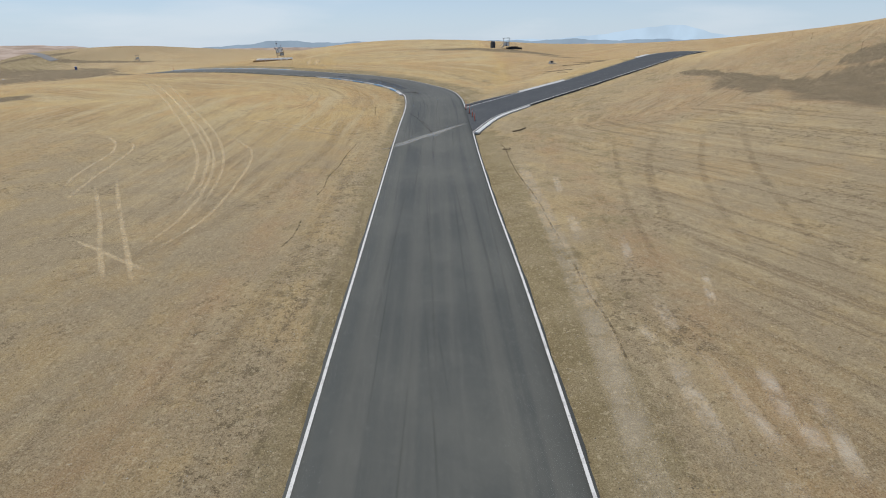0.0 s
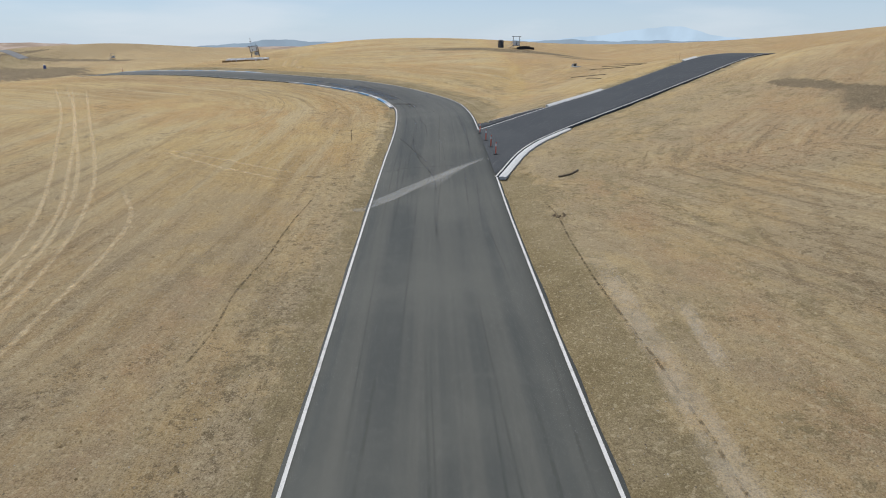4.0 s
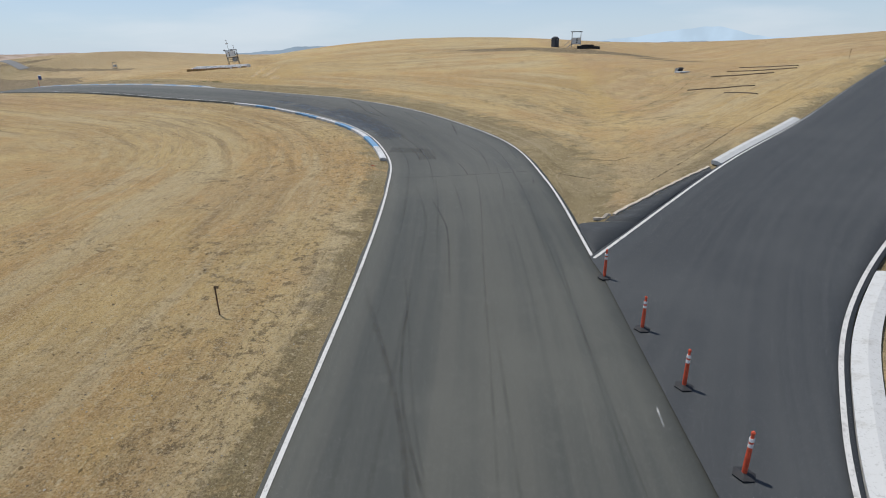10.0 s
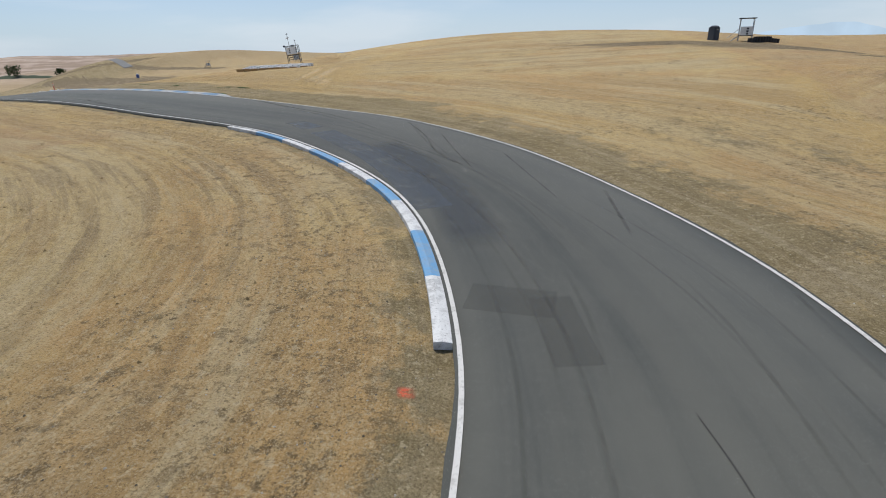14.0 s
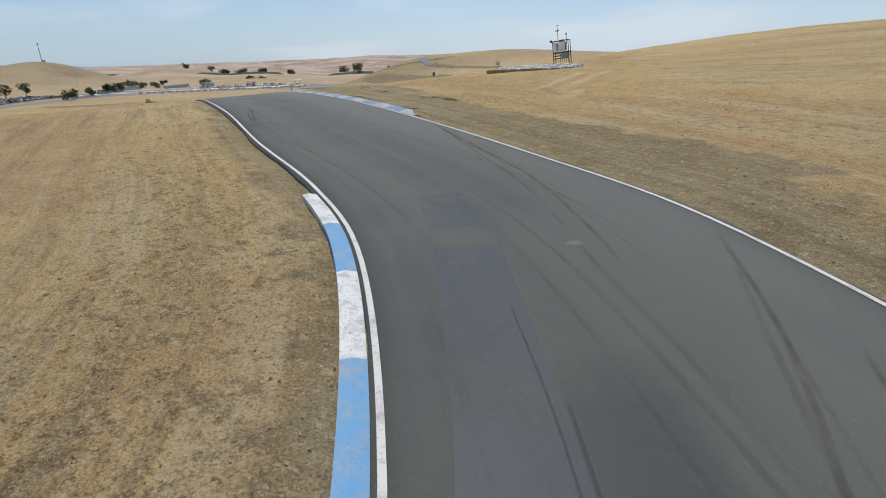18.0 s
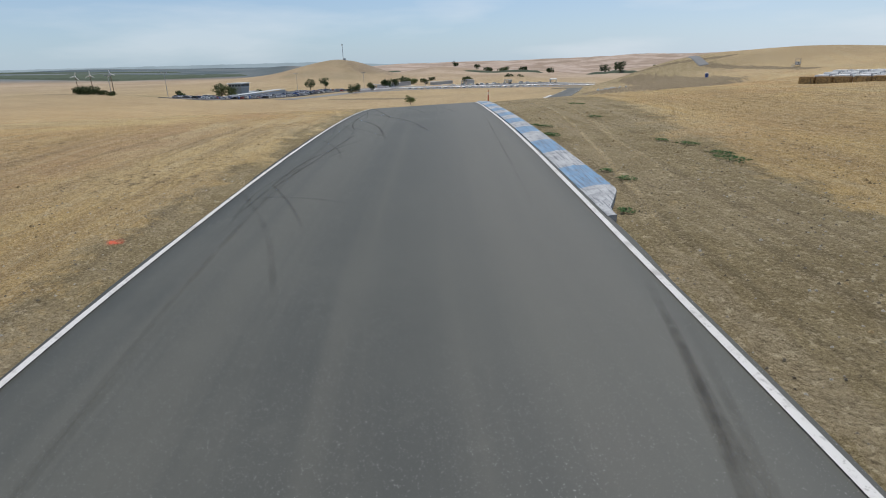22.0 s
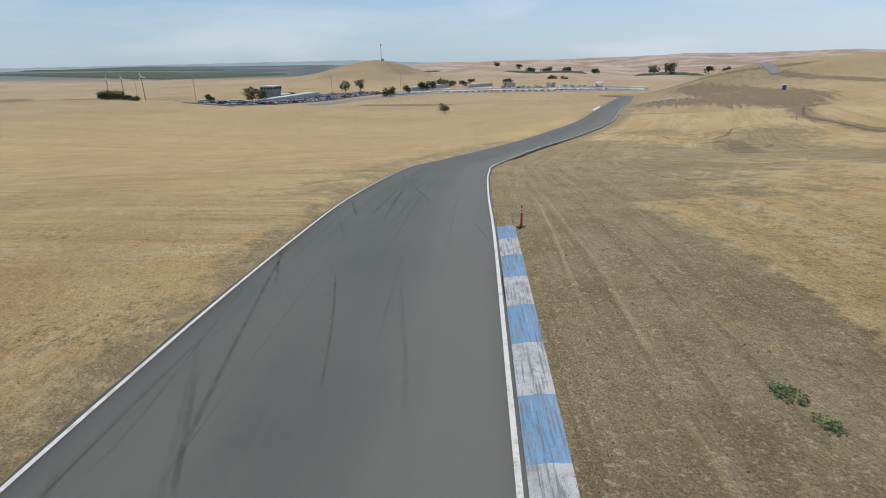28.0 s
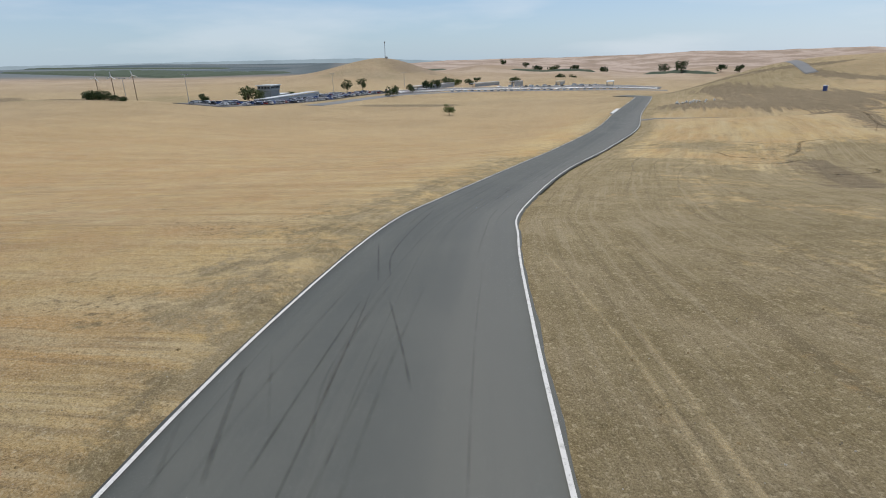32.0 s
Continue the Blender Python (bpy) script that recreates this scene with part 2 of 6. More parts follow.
def asphalt_material(name, old, dark, lane=0.8):
    n = Nodes(name, 0.80)
    n.out.inputs["Specular IOR Level"].default_value = 0.35
    along = n.attribute("track", "Vector")
    lanes = n.noise(1.0, 5, n.scaled(along, (0.010, 0.62, 0.0)), 0.6)
    thin = n.noise(1.0, 4, n.scaled(along, (0.02, 3.1, 0.0)), 0.6)
    patch = n.noise(0.10, 6, rough=0.6)
    blot = n.noise(1.3, 6, rough=0.65)
    grain = n.noise(38.0, 4, rough=0.85)
    colour = n.mix(n.span(lanes, 0.38, 0.62, 0.0, lane), dark, old)
    colour = n.mix(n.span(patch, 0.42, 0.68, 0.0, 0.55), colour, tuple(c * 1.22 for c in old))
    colour = n.mix(n.span(thin, 0.58, 0.75, 0.0, 0.35), colour, tuple(c * 0.75 for c in dark))
    colour = n.mix(n.span(blot, 0.55, 0.8, 0.0, 0.35), colour, tuple(c * 1.3 for c in old))
    colour = n.mix(n.span(grain, 0.60, 0.78, 0.0, 0.45), colour, (0.25, 0.24, 0.22))
    colour = n.mix(n.span(grain, 0.42, 0.25, 0.0, 0.4), colour, (0.035, 0.035, 0.034))
    if name == "worn_asphalt":
        parts = n.tree.nodes.new("ShaderNodeSeparateXYZ")
        n.put(along, parts.inputs[0])
        colour = n.mix(n.span(parts.outputs[0], 196, 232, 0.0, 0.38), colour, (0.104, 0.109, 0.097))
        outer = n.maths("MULTIPLY", n.span(parts.outputs[0], 150, 175), n.span(parts.outputs[1], 4.2, 8.6, 0.0, 0.5))
        colour = n.mix(outer, colour, (0.146, 0.144, 0.126))
        resealed = n.maths("MULTIPLY", n.span(parts.outputs[0], 150, 172), n.span(parts.outputs[0], 192, 222, 1.0, 0.0))
        colour = n.mix(n.maths("MULTIPLY", resealed, 0.22), colour, (0.050, 0.054, 0.055))
    colour = n.mix(n.span(n.noise(52.0, 2, rough=0.5), 0.66, 0.72, 0.0, 0.7), colour, (0.36, 0.36, 0.34))
    n.bump(grain, 0.3, 0.008)
    return n.done(colour)


def paint_material(name, colour, worn, amount=0.5, scuff=None):
    n = Nodes(name, 0.75)
    wear = n.noise(2.2, 8, rough=0.7)
    n.bump(n.noise(40.0, 3), 0.2, 0.006)
    chips = n.noise(13.0, 5, rough=0.7)
    base = n.mix(n.span(wear, 0.62 - 0.25 * amount, 0.72), colour, worn)
    if scuff is not None:
        # tyre scuffs that run with the kerb
        turned = n.tree.nodes.new("ShaderNodeMapping")
        n.put(n.place, turned.inputs["Vector"])
        turned.inputs["Rotation"].default_value = (0.0, 0.0, radians(-scuff))
        streak = n.noise(1.0, 6, n.scaled(turned.outputs[0], (0.9, 17.0, 1.0)), 0.65)
        base = n.mix(n.span(streak, 0.50, 0.62, 0.0, 0.75), base, (0.11, 0.12, 0.135))
        base = n.mix(n.span(streak, 0.44, 0.36, 0.0, 0.35), base, (0.42, 0.435, 0.45))
    return n.done(n.mix(n.span(chips, 0.56, 0.64, 0.0, 0.3 + 0.5 * amount), base, tuple(c * 0.72 for c in worn)))


GROUND = ground_material()
ASPHALT = asphalt_material("worn_asphalt", (0.098, 0.097, 0.082), (0.058, 0.062, 0.056))
NEW_ASPHALT = asphalt_material("dark_asphalt", (0.058, 0.061, 0.061), (0.042, 0.046, 0.049), 0.6)
WHITE_LINE = paint_material("white_line_paint", (0.60, 0.585, 0.55), (0.36, 0.34, 0.31), 0.5)
KERB_WHITE = paint_material("white_kerb_paint", (0.66, 0.66, 0.645), (0.33, 0.325, 0.315), 0.8)
KERB_BLUE = paint_material("blue_kerb_paint", (0.130, 0.320, 0.54), (0.26, 0.33, 0.40), 0.8)
SCUFFED_WHITE = paint_material("scuffed_white_paint", (0.44, 0.445, 0.44), (0.23, 0.235, 0.24), 1.0, 159)
SCUFFED_BLUE = paint_material("scuffed_blue_paint", (0.125, 0.270, 0.43), (0.17, 0.225, 0.29), 1.0, 159)
CONCRETE = paint_material("pale_concrete", (0.545, 0.545, 0.525), (0.44, 0.43, 0.40), 0.5)


EDGING = plain("tan_edging", (0.50, 0.43, 0.34), 0.85, vary=0.12, scale=5)

# ---- relief ----
# Coarse swells of the land: heights on two grids, near (56 x 54 m) and wide (190 m).
NEAR_X, NEAR_Y, NEAR_R = (-150, -94, -38, 18, 74, 130), (-10, 44, 98, 152, 206, 260), 38.0
NEAR_H = (
    (-0.49, -0.37, -0.15, 0.57, -0.09, 1.72), (0.45, 1.0, 2.62, 2.08, -0.33, -0.58), (0.76, -0.9, 1.31, -0.22, 3.62, 3.51),
    (-1.45, -1.88, -3.53, -2.12, 1.9, 0.77), (-0.76, 0.99, 3.77, 0.36, -1.65, -0.47), (-0.1, 0.83, 2.46, 1.04, -0.47, -0.17))
WIDE_X, WIDE_Y, WIDE_R = (-640, -450, -260, -70, 120, 310), (-160, 30, 220, 410, 600), 130.0
WIDE_H = (
    (-2.3, -2.2, 3.7, 4.3, 5.0), (-0.9, 3.5, -4.2, -2.7, -5.9), (-7.8, 8.6, -13.6, 12.0, 6.1),
    (-2.2, -0.9, 4.2, 6.6, 2.6), (-6.7, 5.1, 9.2, -2.9, -3.2), (-3.8, 4.4, 5.1, 0.2, -0.3))


def swells(x, y):
    """Height of the land without the roads."""
    z = -0.06 + 0.02036 * np.clip(x, -650, 330) - 0.01061 * np.clip(y, -200, 640)
    for xs, ys, r, rows in ((NEAR_X, NEAR_Y, NEAR_R, NEAR_H), (WIDE_X, WIDE_Y, WIDE_R, WIDE_H)):
        for a, column in zip(xs, rows):
            for b, h in zip(ys, column):
                z = z + h * np.exp(-((x - a) ** 2 + (y - b) ** 2) / (2 * r * r))
    valley = -17.0 - 0.012 * np.clip(y, 0, 500) - 0.022 * (np.clip(y, 500, 1500) - 500) - 0.022 * np.clip(y, -650, 0)
    k = np.clip((np.hypot(x + 100, y - 150) - 300) / 160, 0, 1)
    k = k * k * (3 - 2 * k)
    return z * (1 - k) + valley * k


# Far hills: x, y, height, radius along x, radius along y.
HILLS = (
    (-901, 323, 26, 62, 78), (-960, 250, 11, 170, 110), (-905, 330, 3, 22, 26), (-1650, 330, 22, 90, 120),
    (-262, 432, 9, 75, 40), (-330, 560, 6, 120, 80), (-150, 600, 8, 160, 90), (60, 700, 16, 200, 120),
    (-455, 25, 6, 60, 70), (-700, 520, 7, 90, 60), (350, 120, 16, 120, 140), (126, 116, 3.4, 34, 44), (300, 420, 14, 140, 160), (-236, 296, -2.2, 26, 12), (-205, 298, -2.6, 22, 12), (-178, 312, -2.0, 22, 14), (-125, 228, -1.1, 12, 14), (-112, 210, -0.8, 14, 10),
    (-296, 396, 5.5, 30, 38), (12, 124, -1.0, 8, 10), (20, 134, -0.9, 8, 8), (44, 168, -1.8, 16, 26), (48, 200, -3.0, 20, 26),
)


def far_land(x, y):
    r, a = np.hypot(x, y), np.arctan2(-x, y)
    z = np.zeros_like(x)
    for hx, hy, h, rx, ry in HILLS:
        z += h * np.exp(-((x - hx) / rx) ** 2 - ((y - hy) / ry) ** 2)
    # a long even range of dry hills in the north and west
    face = np.clip((1.34 - a) / 0.12, 0, 1)
    crest = np.interp(np.degrees(a), (-40, 15, 24, 31, 35, 41, 48, 54, 60, 72), (-16, -16, -19, -9, 9, 5, 1, -7, -11, -12))
    floor = -23.0 - 0.022 * np.clip(y - 500, 0, 1000)
    ridge = (crest - floor) * face * np.exp(-((r - 3100) / 900) ** 2) * (1 + 0.035 * np.sin(a * 23 + 1) + 0.03 * np.sin(a * 47))
    ridge += 15 * face * np.exp(-((r - 1500) / 350) ** 2) * (0.55 + 0.45 * np.sin(a * 17 + 2) + 0.2 * np.sin(a * 41))
    return z + ridge


def spline(points, step):
    """Catmull-Rom through the points, resampled to even steps of each span."""
    p = np.array(points, float)
    p = np.vstack([2 * p[0] - p[1], p, 2 * p[-1] - p[-2]])
    out = []
    for k in range(1, len(p) - 2):
        n = step[k - 1]
        t = np.arange(n)[:, None] / n
        a, b, c, d = p[k - 1 : k + 3]
        out.append(0.5 * (2 * b + (c - a) * t + (2 * a - 5 * b + 4 * c - d) * t**2 + (3 * b - a - 3 * c + d) * t**3))
    return np.vstack([*out, p[-2:-1]])


EDGE_LEFT = (
    (-4.7, -60, -2.6), (-4.67, 0, -0.25), (-4.91, 23, 0.72), (-5.19, 39.99, 1.35), (-5.59, 58, 1.75), (-5.69, 72, 2.5), (-5.71, 85, 3.15),
    (-6.24, 95.99, 3.5), (-7.23, 103.69, 3.8), (-10.31, 111.79, 4.4), (-14.91, 117.99, 4.85), (-22.25, 124.12, 5.4), (-28.67, 127.36, 5.75), (-38.05, 130.67, 6.1),
    (-49.99, 135.42, 6.45), (-64.03, 140.82, 6.3), (-76.95, 145.92, 5.7), (-90.01, 150.98, 4.5), (-106.43, 158.95, 2.8), (-119, 167.2, 1.1), (-143, 185.5, -1.8),
    (-168, 207.2, -4), (-211, 243.5, -7.2), (-262, 284, -9.6), (-333, 345, -10.8), (-346, 351.5, -11.2), (-366, 354, -12))
EDGE_RIGHT = (
    (4.5, -60, -2.5), (4.49, 0, -0.15), (4.37, 23, 0.85), (4, 40, 1.5), (3.91, 58, 1.9), (3.87, 70, 2.55), (3.64, 85, 3.4),
    (3.38, 97.01, 3.7), (1.91, 108.28, 4), (-2.45, 117.44, 4.5), (-8.31, 125.09, 5.1), (-16.6, 132.01, 5.65), (-24.96, 136.06, 6), (-35.78, 140.13, 6.5),
    (-48.01, 144.84, 6.75), (-60, 149.56, 6.6), (-72.95, 154.69, 6.1), (-86, 159.81, 4.8), (-98.99, 165.31, 3.3), (-110.97, 171.55, 1.6), (-137, 190.8, -1.6),
    (-162, 214.4, -3.9), (-203, 251.5, -6.9), (-254, 291, -9.3), (-327, 352, -10.4), (-343, 361, -11), (-366, 364, -12))
BRANCH_LEFT = ((3.63, 84.89, 3.42), (13.93, 97.28, 4.55), (23.75, 107.05, 5.8), (34.83, 118.67, 7.5), (46.38, 130.12, 9.4), (53.01, 136.49, 10.0), (62, 141, 10.2), (85, 146, 9.6))
BRANCH_RIGHT = ((3.79, 67.02, 2.42), (7.27, 75.26, 3.2), (12.23, 82.28, 3.8), (23.11, 92.9, 5.45), (38.04, 107.96, 7.7), (53.54, 123.57, 9.9), (64, 131, 10.3), (88, 136, 9.6))


def steps_for(points, size=1.0):
    p = np.array(points, float)
    return [max(2, int(np.ceil(d / size))) for d in np.linalg.norm(np.diff(p, axis=0), axis=1)]


class Road:
    """A surface between two edges. at(u, v): row u and v from the left edge (0) to the right one (1)."""

    def __init__(self, left, right):
        n = steps_for(left)
        self.left, self.right = spline(left, n), spline(right, n)
        mids = (self.left + self.right) / 2
        self.run = np.r_[0, np.cumsum(np.linalg.norm(np.diff(mids, axis=0), axis=1))]
        self.across = self.right - self.left
        self.width = np.linalg.norm(self.across, axis=1)

    def line(self, metres, side="left", lift=0.0, first=0, last=None):
        """The line that lies so many metres inside (outside: minus) one edge."""
        edge = self.left if side == "left" else self.right
        run = np.gradient(edge, axis=0)
        way = np.stack([run[:, 1], -run[:, 0], 0 * run[:, 0]], 1)
        way /= np.linalg.norm(way, axis=1)[:, None]
        way[:, 2] = np.clip(self.across[:, 2] / self.width, -0.08, 0.08)
        p = edge + way * (metres if side == "left" else -metres)
        return (p + (0, 0, lift))[first:last]

    def nearest(self, x, y, side="left"):
        p = self.left if side == "left" else self.right
        return int(np.argmin((p[:, 0] - x) ** 2 + (p[:, 1] - y) ** 2))


MAIN, BRANCH = Road(EDGE_LEFT, EDGE_RIGHT), Road(BRANCH_LEFT, BRANCH_RIGHT)


def mesh_object(name, verts, faces, material, smooth=False, parent=None):
    data = bpy.data.meshes.new(name)
    data.from_pydata([tuple(map(float, v)) for v in verts], [], faces)
    data.materials.append(material)
    if smooth:
        data.shade_smooth()
    ob = new(name, data)
    ob.parent = parent
    return ob


def strip(name, lines, material, thick=0.0, smooth=True, parent=None):
    """A sheet lofted over lines of equal length, with a skirt of the given thickness."""
    lines = [np.asarray(p, float) for p in lines]
    if thick:
        lines = [lines[0] - (0, 0, thick), *lines, lines[-1] - (0, 0, thick)]
    n, m = len(lines[0]), len(lines)
    verts = np.vstack(lines)
    faces = [(j * n + i, j * n + i + 1, (j + 1) * n + i + 1, (j + 1) * n + i) for j in range(m - 1) for i in range(n - 1)]
    if thick:
        faces += [tuple(j * n for j in range(m)), tuple(j * n + n - 1 for j in reversed(range(m)))]
    return mesh_object(name, verts, faces, material, smooth, parent)


def track_attribute(ob, along, across):
    """Metres along and across a road, for streaks that follow it."""
    layer = ob.data.attributes.new("track", "FLOAT_VECTOR", "POINT")
    layer.data.foreach_set("vector", np.stack([along, across, 0 * along], 1).astype("f").ravel())


def road_sheet(road, name, material, label, out_left=0.16, out_right=0.16):
    lines, lateral = [], []
    rng = np.random.default_rng(5)
    ragged = [np.convolve(rng.normal(0, 0.06, len(road.run)), np.ones(3) / 3, "same") for _ in range(2)]
    for k in range(13):
        v = k / 12
        p = road.left + road.across * v
        if k == 0:
            p = road.line(-out_left, "left", -0.015) + road.across / road.width[:, None] * ragged[0][:, None]
        if k == 12:
            p = road.line(-out_right, "right", -0.015) + road.across / road.width[:, None] * ragged[1][:, None]
        lines.append(p)
        lateral.append(v * road.width)
    lines = [lines[0] - (0, 0, 0.25), *lines, lines[-1] - (0, 0, 0.25)]
    lateral = [lateral[0], *lateral, lateral[-1]]
    n = len(road.run)
    faces = [(j * n + i, (j + 1) * n + i, (j + 1) * n + i + 1, j * n + i + 1) for j in range(len(lines) - 1) for i in range(n - 1)]
    ob = mesh_object(name, np.vstack(lines), faces, material, True)
    track_attribute(ob, np.tile(road.run, len(lines)), np.concatenate(lateral))
    return tagged(ob, label, "road", kind="structure")


road_sheet(MAIN, "road", ASPHALT, "worn grey asphalt race track with tyre marks")
road_sheet(BRANCH, "road_branch", NEW_ASPHALT, "darker newer asphalt track joining the main track", 0.16, 0.16)

# ---- ground ----
samples = []
for road in (MAIN, BRANCH):
    for v in np.linspace(0, 1, 10):
        samples.append(road.left + road.across * v)
samples = np.vstack(samples)
owner_run = np.concatenate([np.tile(MAIN.run, 10), np.tile(BRANCH.run + 700, 10)])
from mathutils import kdtree

TREE = kdtree.KDTree(len(samples))
for i, p in enumerate(samples):
    TREE.insert((p[0], p[1], 0), i)
TREE.balance()
LIFT = samples[:, 2] - swells(samples[:, 0], samples[:, 1])


def land(x, y, sink=True):
    """Ground height, distance from the asphalt and metres along it, for arrays of x and y."""
    found = [TREE.find((a, b, 0)) for a, b in zip(x, y)]
    i, d = np.array([f[1] for f in found]), np.array([f[2] for f in found])
    weight = np.exp(-((np.maximum(d - 2, 0) / 26.0) ** 2))
    z = swells(x, y) + LIFT[i] * weight + far_land(x, y)
    pad = np.exp(-(((x + 53.0) / 11.0) ** 4) - ((y - 182.0) / 8.5) ** 4)
    z = z * (1 - pad) + (7.35 + 0.10 * (y - 179.5)) * pad
    near = np.clip(1 - (d - 0.9) / 3.0, 0, 1)
    z = z * (1 - near) + (samples[i, 2] - 0.05) * near
    if sink:
        z = np.where(d < 0.75, samples[i, 2] - 0.22, z)
    return z, d, owner_run[i]


def height(x, y):
    return float(land(np.array([float(x)]), np.array([float(y)]), False)[0][0])


def spaced(a, b, step, low, high, mid_low, mid_high):
    """Even steps from a to b, slightly wider ones to the mid limits, growing ones beyond, out to low and high."""
    out = list(np.arange(a, b + step / 2, step))
    for sign, end, mid in ((1, high, mid_high), (-1, low, mid_low)):
        p, s = (out[-1] if sign > 0 else out[0]), step
        tail = []
        while sign * (end - p) > 0:
            s = min(s * 1.09, 2.8 if sign * (mid - p) > 0 else 34 if abs(p) < 2300 else 130)
            p += sign * s
            tail.append(p)
        out = out + tail if sign > 0 else tail[::-1] + out
    return np.array(out)


gx, gy = spaced(-118, 42, 0.8, -4700, 2600, -370, 60), spaced(2, 186, 0.8, -700, 4700, -10, 400)
mx, my = (g.ravel() for g in np.meshgrid(gx, gy))
gz, gd, gs = land(mx, my)
rng = np.random.default_rng(3)
lumps = np.array([noise.fractal((a * 0.35, b * 0.35, 0), 1.0, 2.0, 4) for a, b in zip(mx, my)])
gz += np.where(gd > 0.75, lumps * 0.07 * np.clip((gd - 0.6) / 3, 0.15, 1), 0)
gz -= np.where((mx < -118) & (gd < 2.6), 0.22, 0) + np.where((gd > 0.75) & (gd < 1.45), 0.05, 0)
# the ground lies lower under the asphalt wedge between the tracks
wedge_low = np.interp(mx, (3.75, 5.6, 8.0, 10.4, 12.9), (85.4, 87.6, 90.6, 93.5, 96.3))
wedge_high = np.interp(mx, (3.7, 5.5, 7.7, 10.1, 12.8), (88.8, 89.5, 91.7, 94.1, 96.7))
gz -= np.where((mx > 3.4) & (mx < 12.9) & (my > wedge_low - 0.6) & (my < wedge_high + 0.2), 0.16, 0.0)
# worn folds of the far hills
folds = np.array([noise.ridged_multi_fractal((a * 0.0032, b * 0.0032, 1.0), 0.9, 2.1, 4, 1.0, 2.0) for a, b in zip(mx, my)])
gz += np.clip((np.hypot(mx, my) - 950) / 900, 0, 1) * np.clip((1.18 - np.arctan2(-mx, my)) / 0.2, 0, 1) * (folds - 1.2) * 9
verts = np.stack([mx, my, gz], 1)
w = len(gx)
faces = [(j * w + i, j * w + i + 1, (j + 1) * w + i + 1, (j + 1) * w + i) for j in range(len(gy) - 1) for i in range(w - 1)]
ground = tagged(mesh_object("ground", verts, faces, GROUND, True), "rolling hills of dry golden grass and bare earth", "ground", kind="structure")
# bare earth and dark turned soil: x, y, radius along x, radius along y
BARE = (
    (58, 84, 12, 18),     (34, 90, 10, 8), (10, 60, 3, 6), (8, 45, 3, 7), (8, 28, 3, 9), (27, 140, 9, 6), (14, 118, 7, 12), (-88, 170, 14, 7), (-96, 182, 16, 12),
    (-120, 205, 18, 10), (10, 40, 5, 8), (-8.5, 40, 2.5, 30), (-35, 160, 3, 5), (11, 107, 6, 3.6), (-292, 368, 62, 46), (-150, 224, 12, 8), (-104, 195, 16, 9), (-232, 268, 14, 8), (-262, 310, 16, 14), (-590, 190, 110, 60))
# the last three only darken one side of the mast hill
PLOUGH = (
    (41, 75, 4, 9), (46, 64, 6, 8), (52, 66, 9, 7), (62, 76, 10, 6), (24, 180, 16, 6), (8, 182, 14, 4), (36, 172, 9, 4), (-68, 86, 3, 5), (-866, 342, 24, 40), (-888, 366, 36, 34), (-930, 372, 30, 26))
# bands of bare (0) or dark turned soil (1): from x, y to x, y and how wide
BANDS = (
    (0, 10, 34, 17, 62, 5),     (1, 40, 92, 44, 69, 2.0), (1, 44, 69, 46.5, 55, 3.6), (0, 58, 82, 56, 70, 2.5), (0, 64, 101, 60, 86, 2.0),
    (1, -262, 318, -195, 320, 12), (1, -288, 358, -215, 338, 11), (1, -240, 338, -200, 330, 11), (0, 9, 62, 22, 84, 8), (0, 24, 84, 40, 98, 6), (0, 3, 131, 17, 119, 4.5), (0, 20, 128, 30, 140, 5), (1, -285, 352, -218, 316, 5), (1, -250, 318, -200, 314, 4),
    (1, -264, 387, -223, 376, 4.5), (1, -223, 376, -185, 362, 4.5), (0, -131, 236, -103, 198, 10), (0, -118, 219, -86, 198, 8), (1, -128, 224, -108, 206, 2.5),
    (1, -186, 310, -144, 260, 3.2), (1, -144, 260, -112, 240, 2.2), (1, -223, 282, -183, 316, 2.0), (1, -439, 218, -418, 262, 12), (1, -672, -80, -434, 44, 17), (0, -680, -120, -440, 20, 34), (0, -935, 290, -872, 350, 46), (0, -640, 60, -470, 110, 26),
    # the first of these only darkens the mast hill's side
    (1, -905, 352, -868, 378, 24), (0, -860, 230, -800, 330, 20), (1, -322, 356, -262, 404, 3.0))
right = np.array([(TREE.find((a, b, 0))[1] // len(MAIN.run)) % 10 >= 5 for a, b in zip(mx, my)])
bare = np.clip(1.05 - gd / 2.6, 0, 1)
bare = np.where((gs < 150) & ~right, np.clip(1.25 - gd / 1.9, 0, 1), bare)
bare = np.where((gs < 150) & right, np.clip(1.9 - gd / 2.3, 0, 1), bare)
bare = np.where(right & (gs > 150), np.maximum(bare, np.clip(1.5 - gd / 4.6, 0, 1)), bare)
limit = 7.4 + 1.2 * np.sin(gs * 0.11) + 2.2 * np.clip((gs - 225) / 30, 0, 1)
bare = np.where(right & (gs > 196) & (gs < 300), np.maximum(bare, np.clip((limit - gd) / 1.6, 0, 1)), bare)
bare = np.where(right & (gs > 262) & (gs < 345), np.maximum(bare, np.clip(1.45 - gd / 19.0, 0, 0.92)), bare)
bare = np.where(~right & (gs > 268) & (gs < 345), np.maximum(bare, np.clip(0.95 - gd / 12.0, 0, 0.62)), bare)
plough = np.zeros_like(bare)
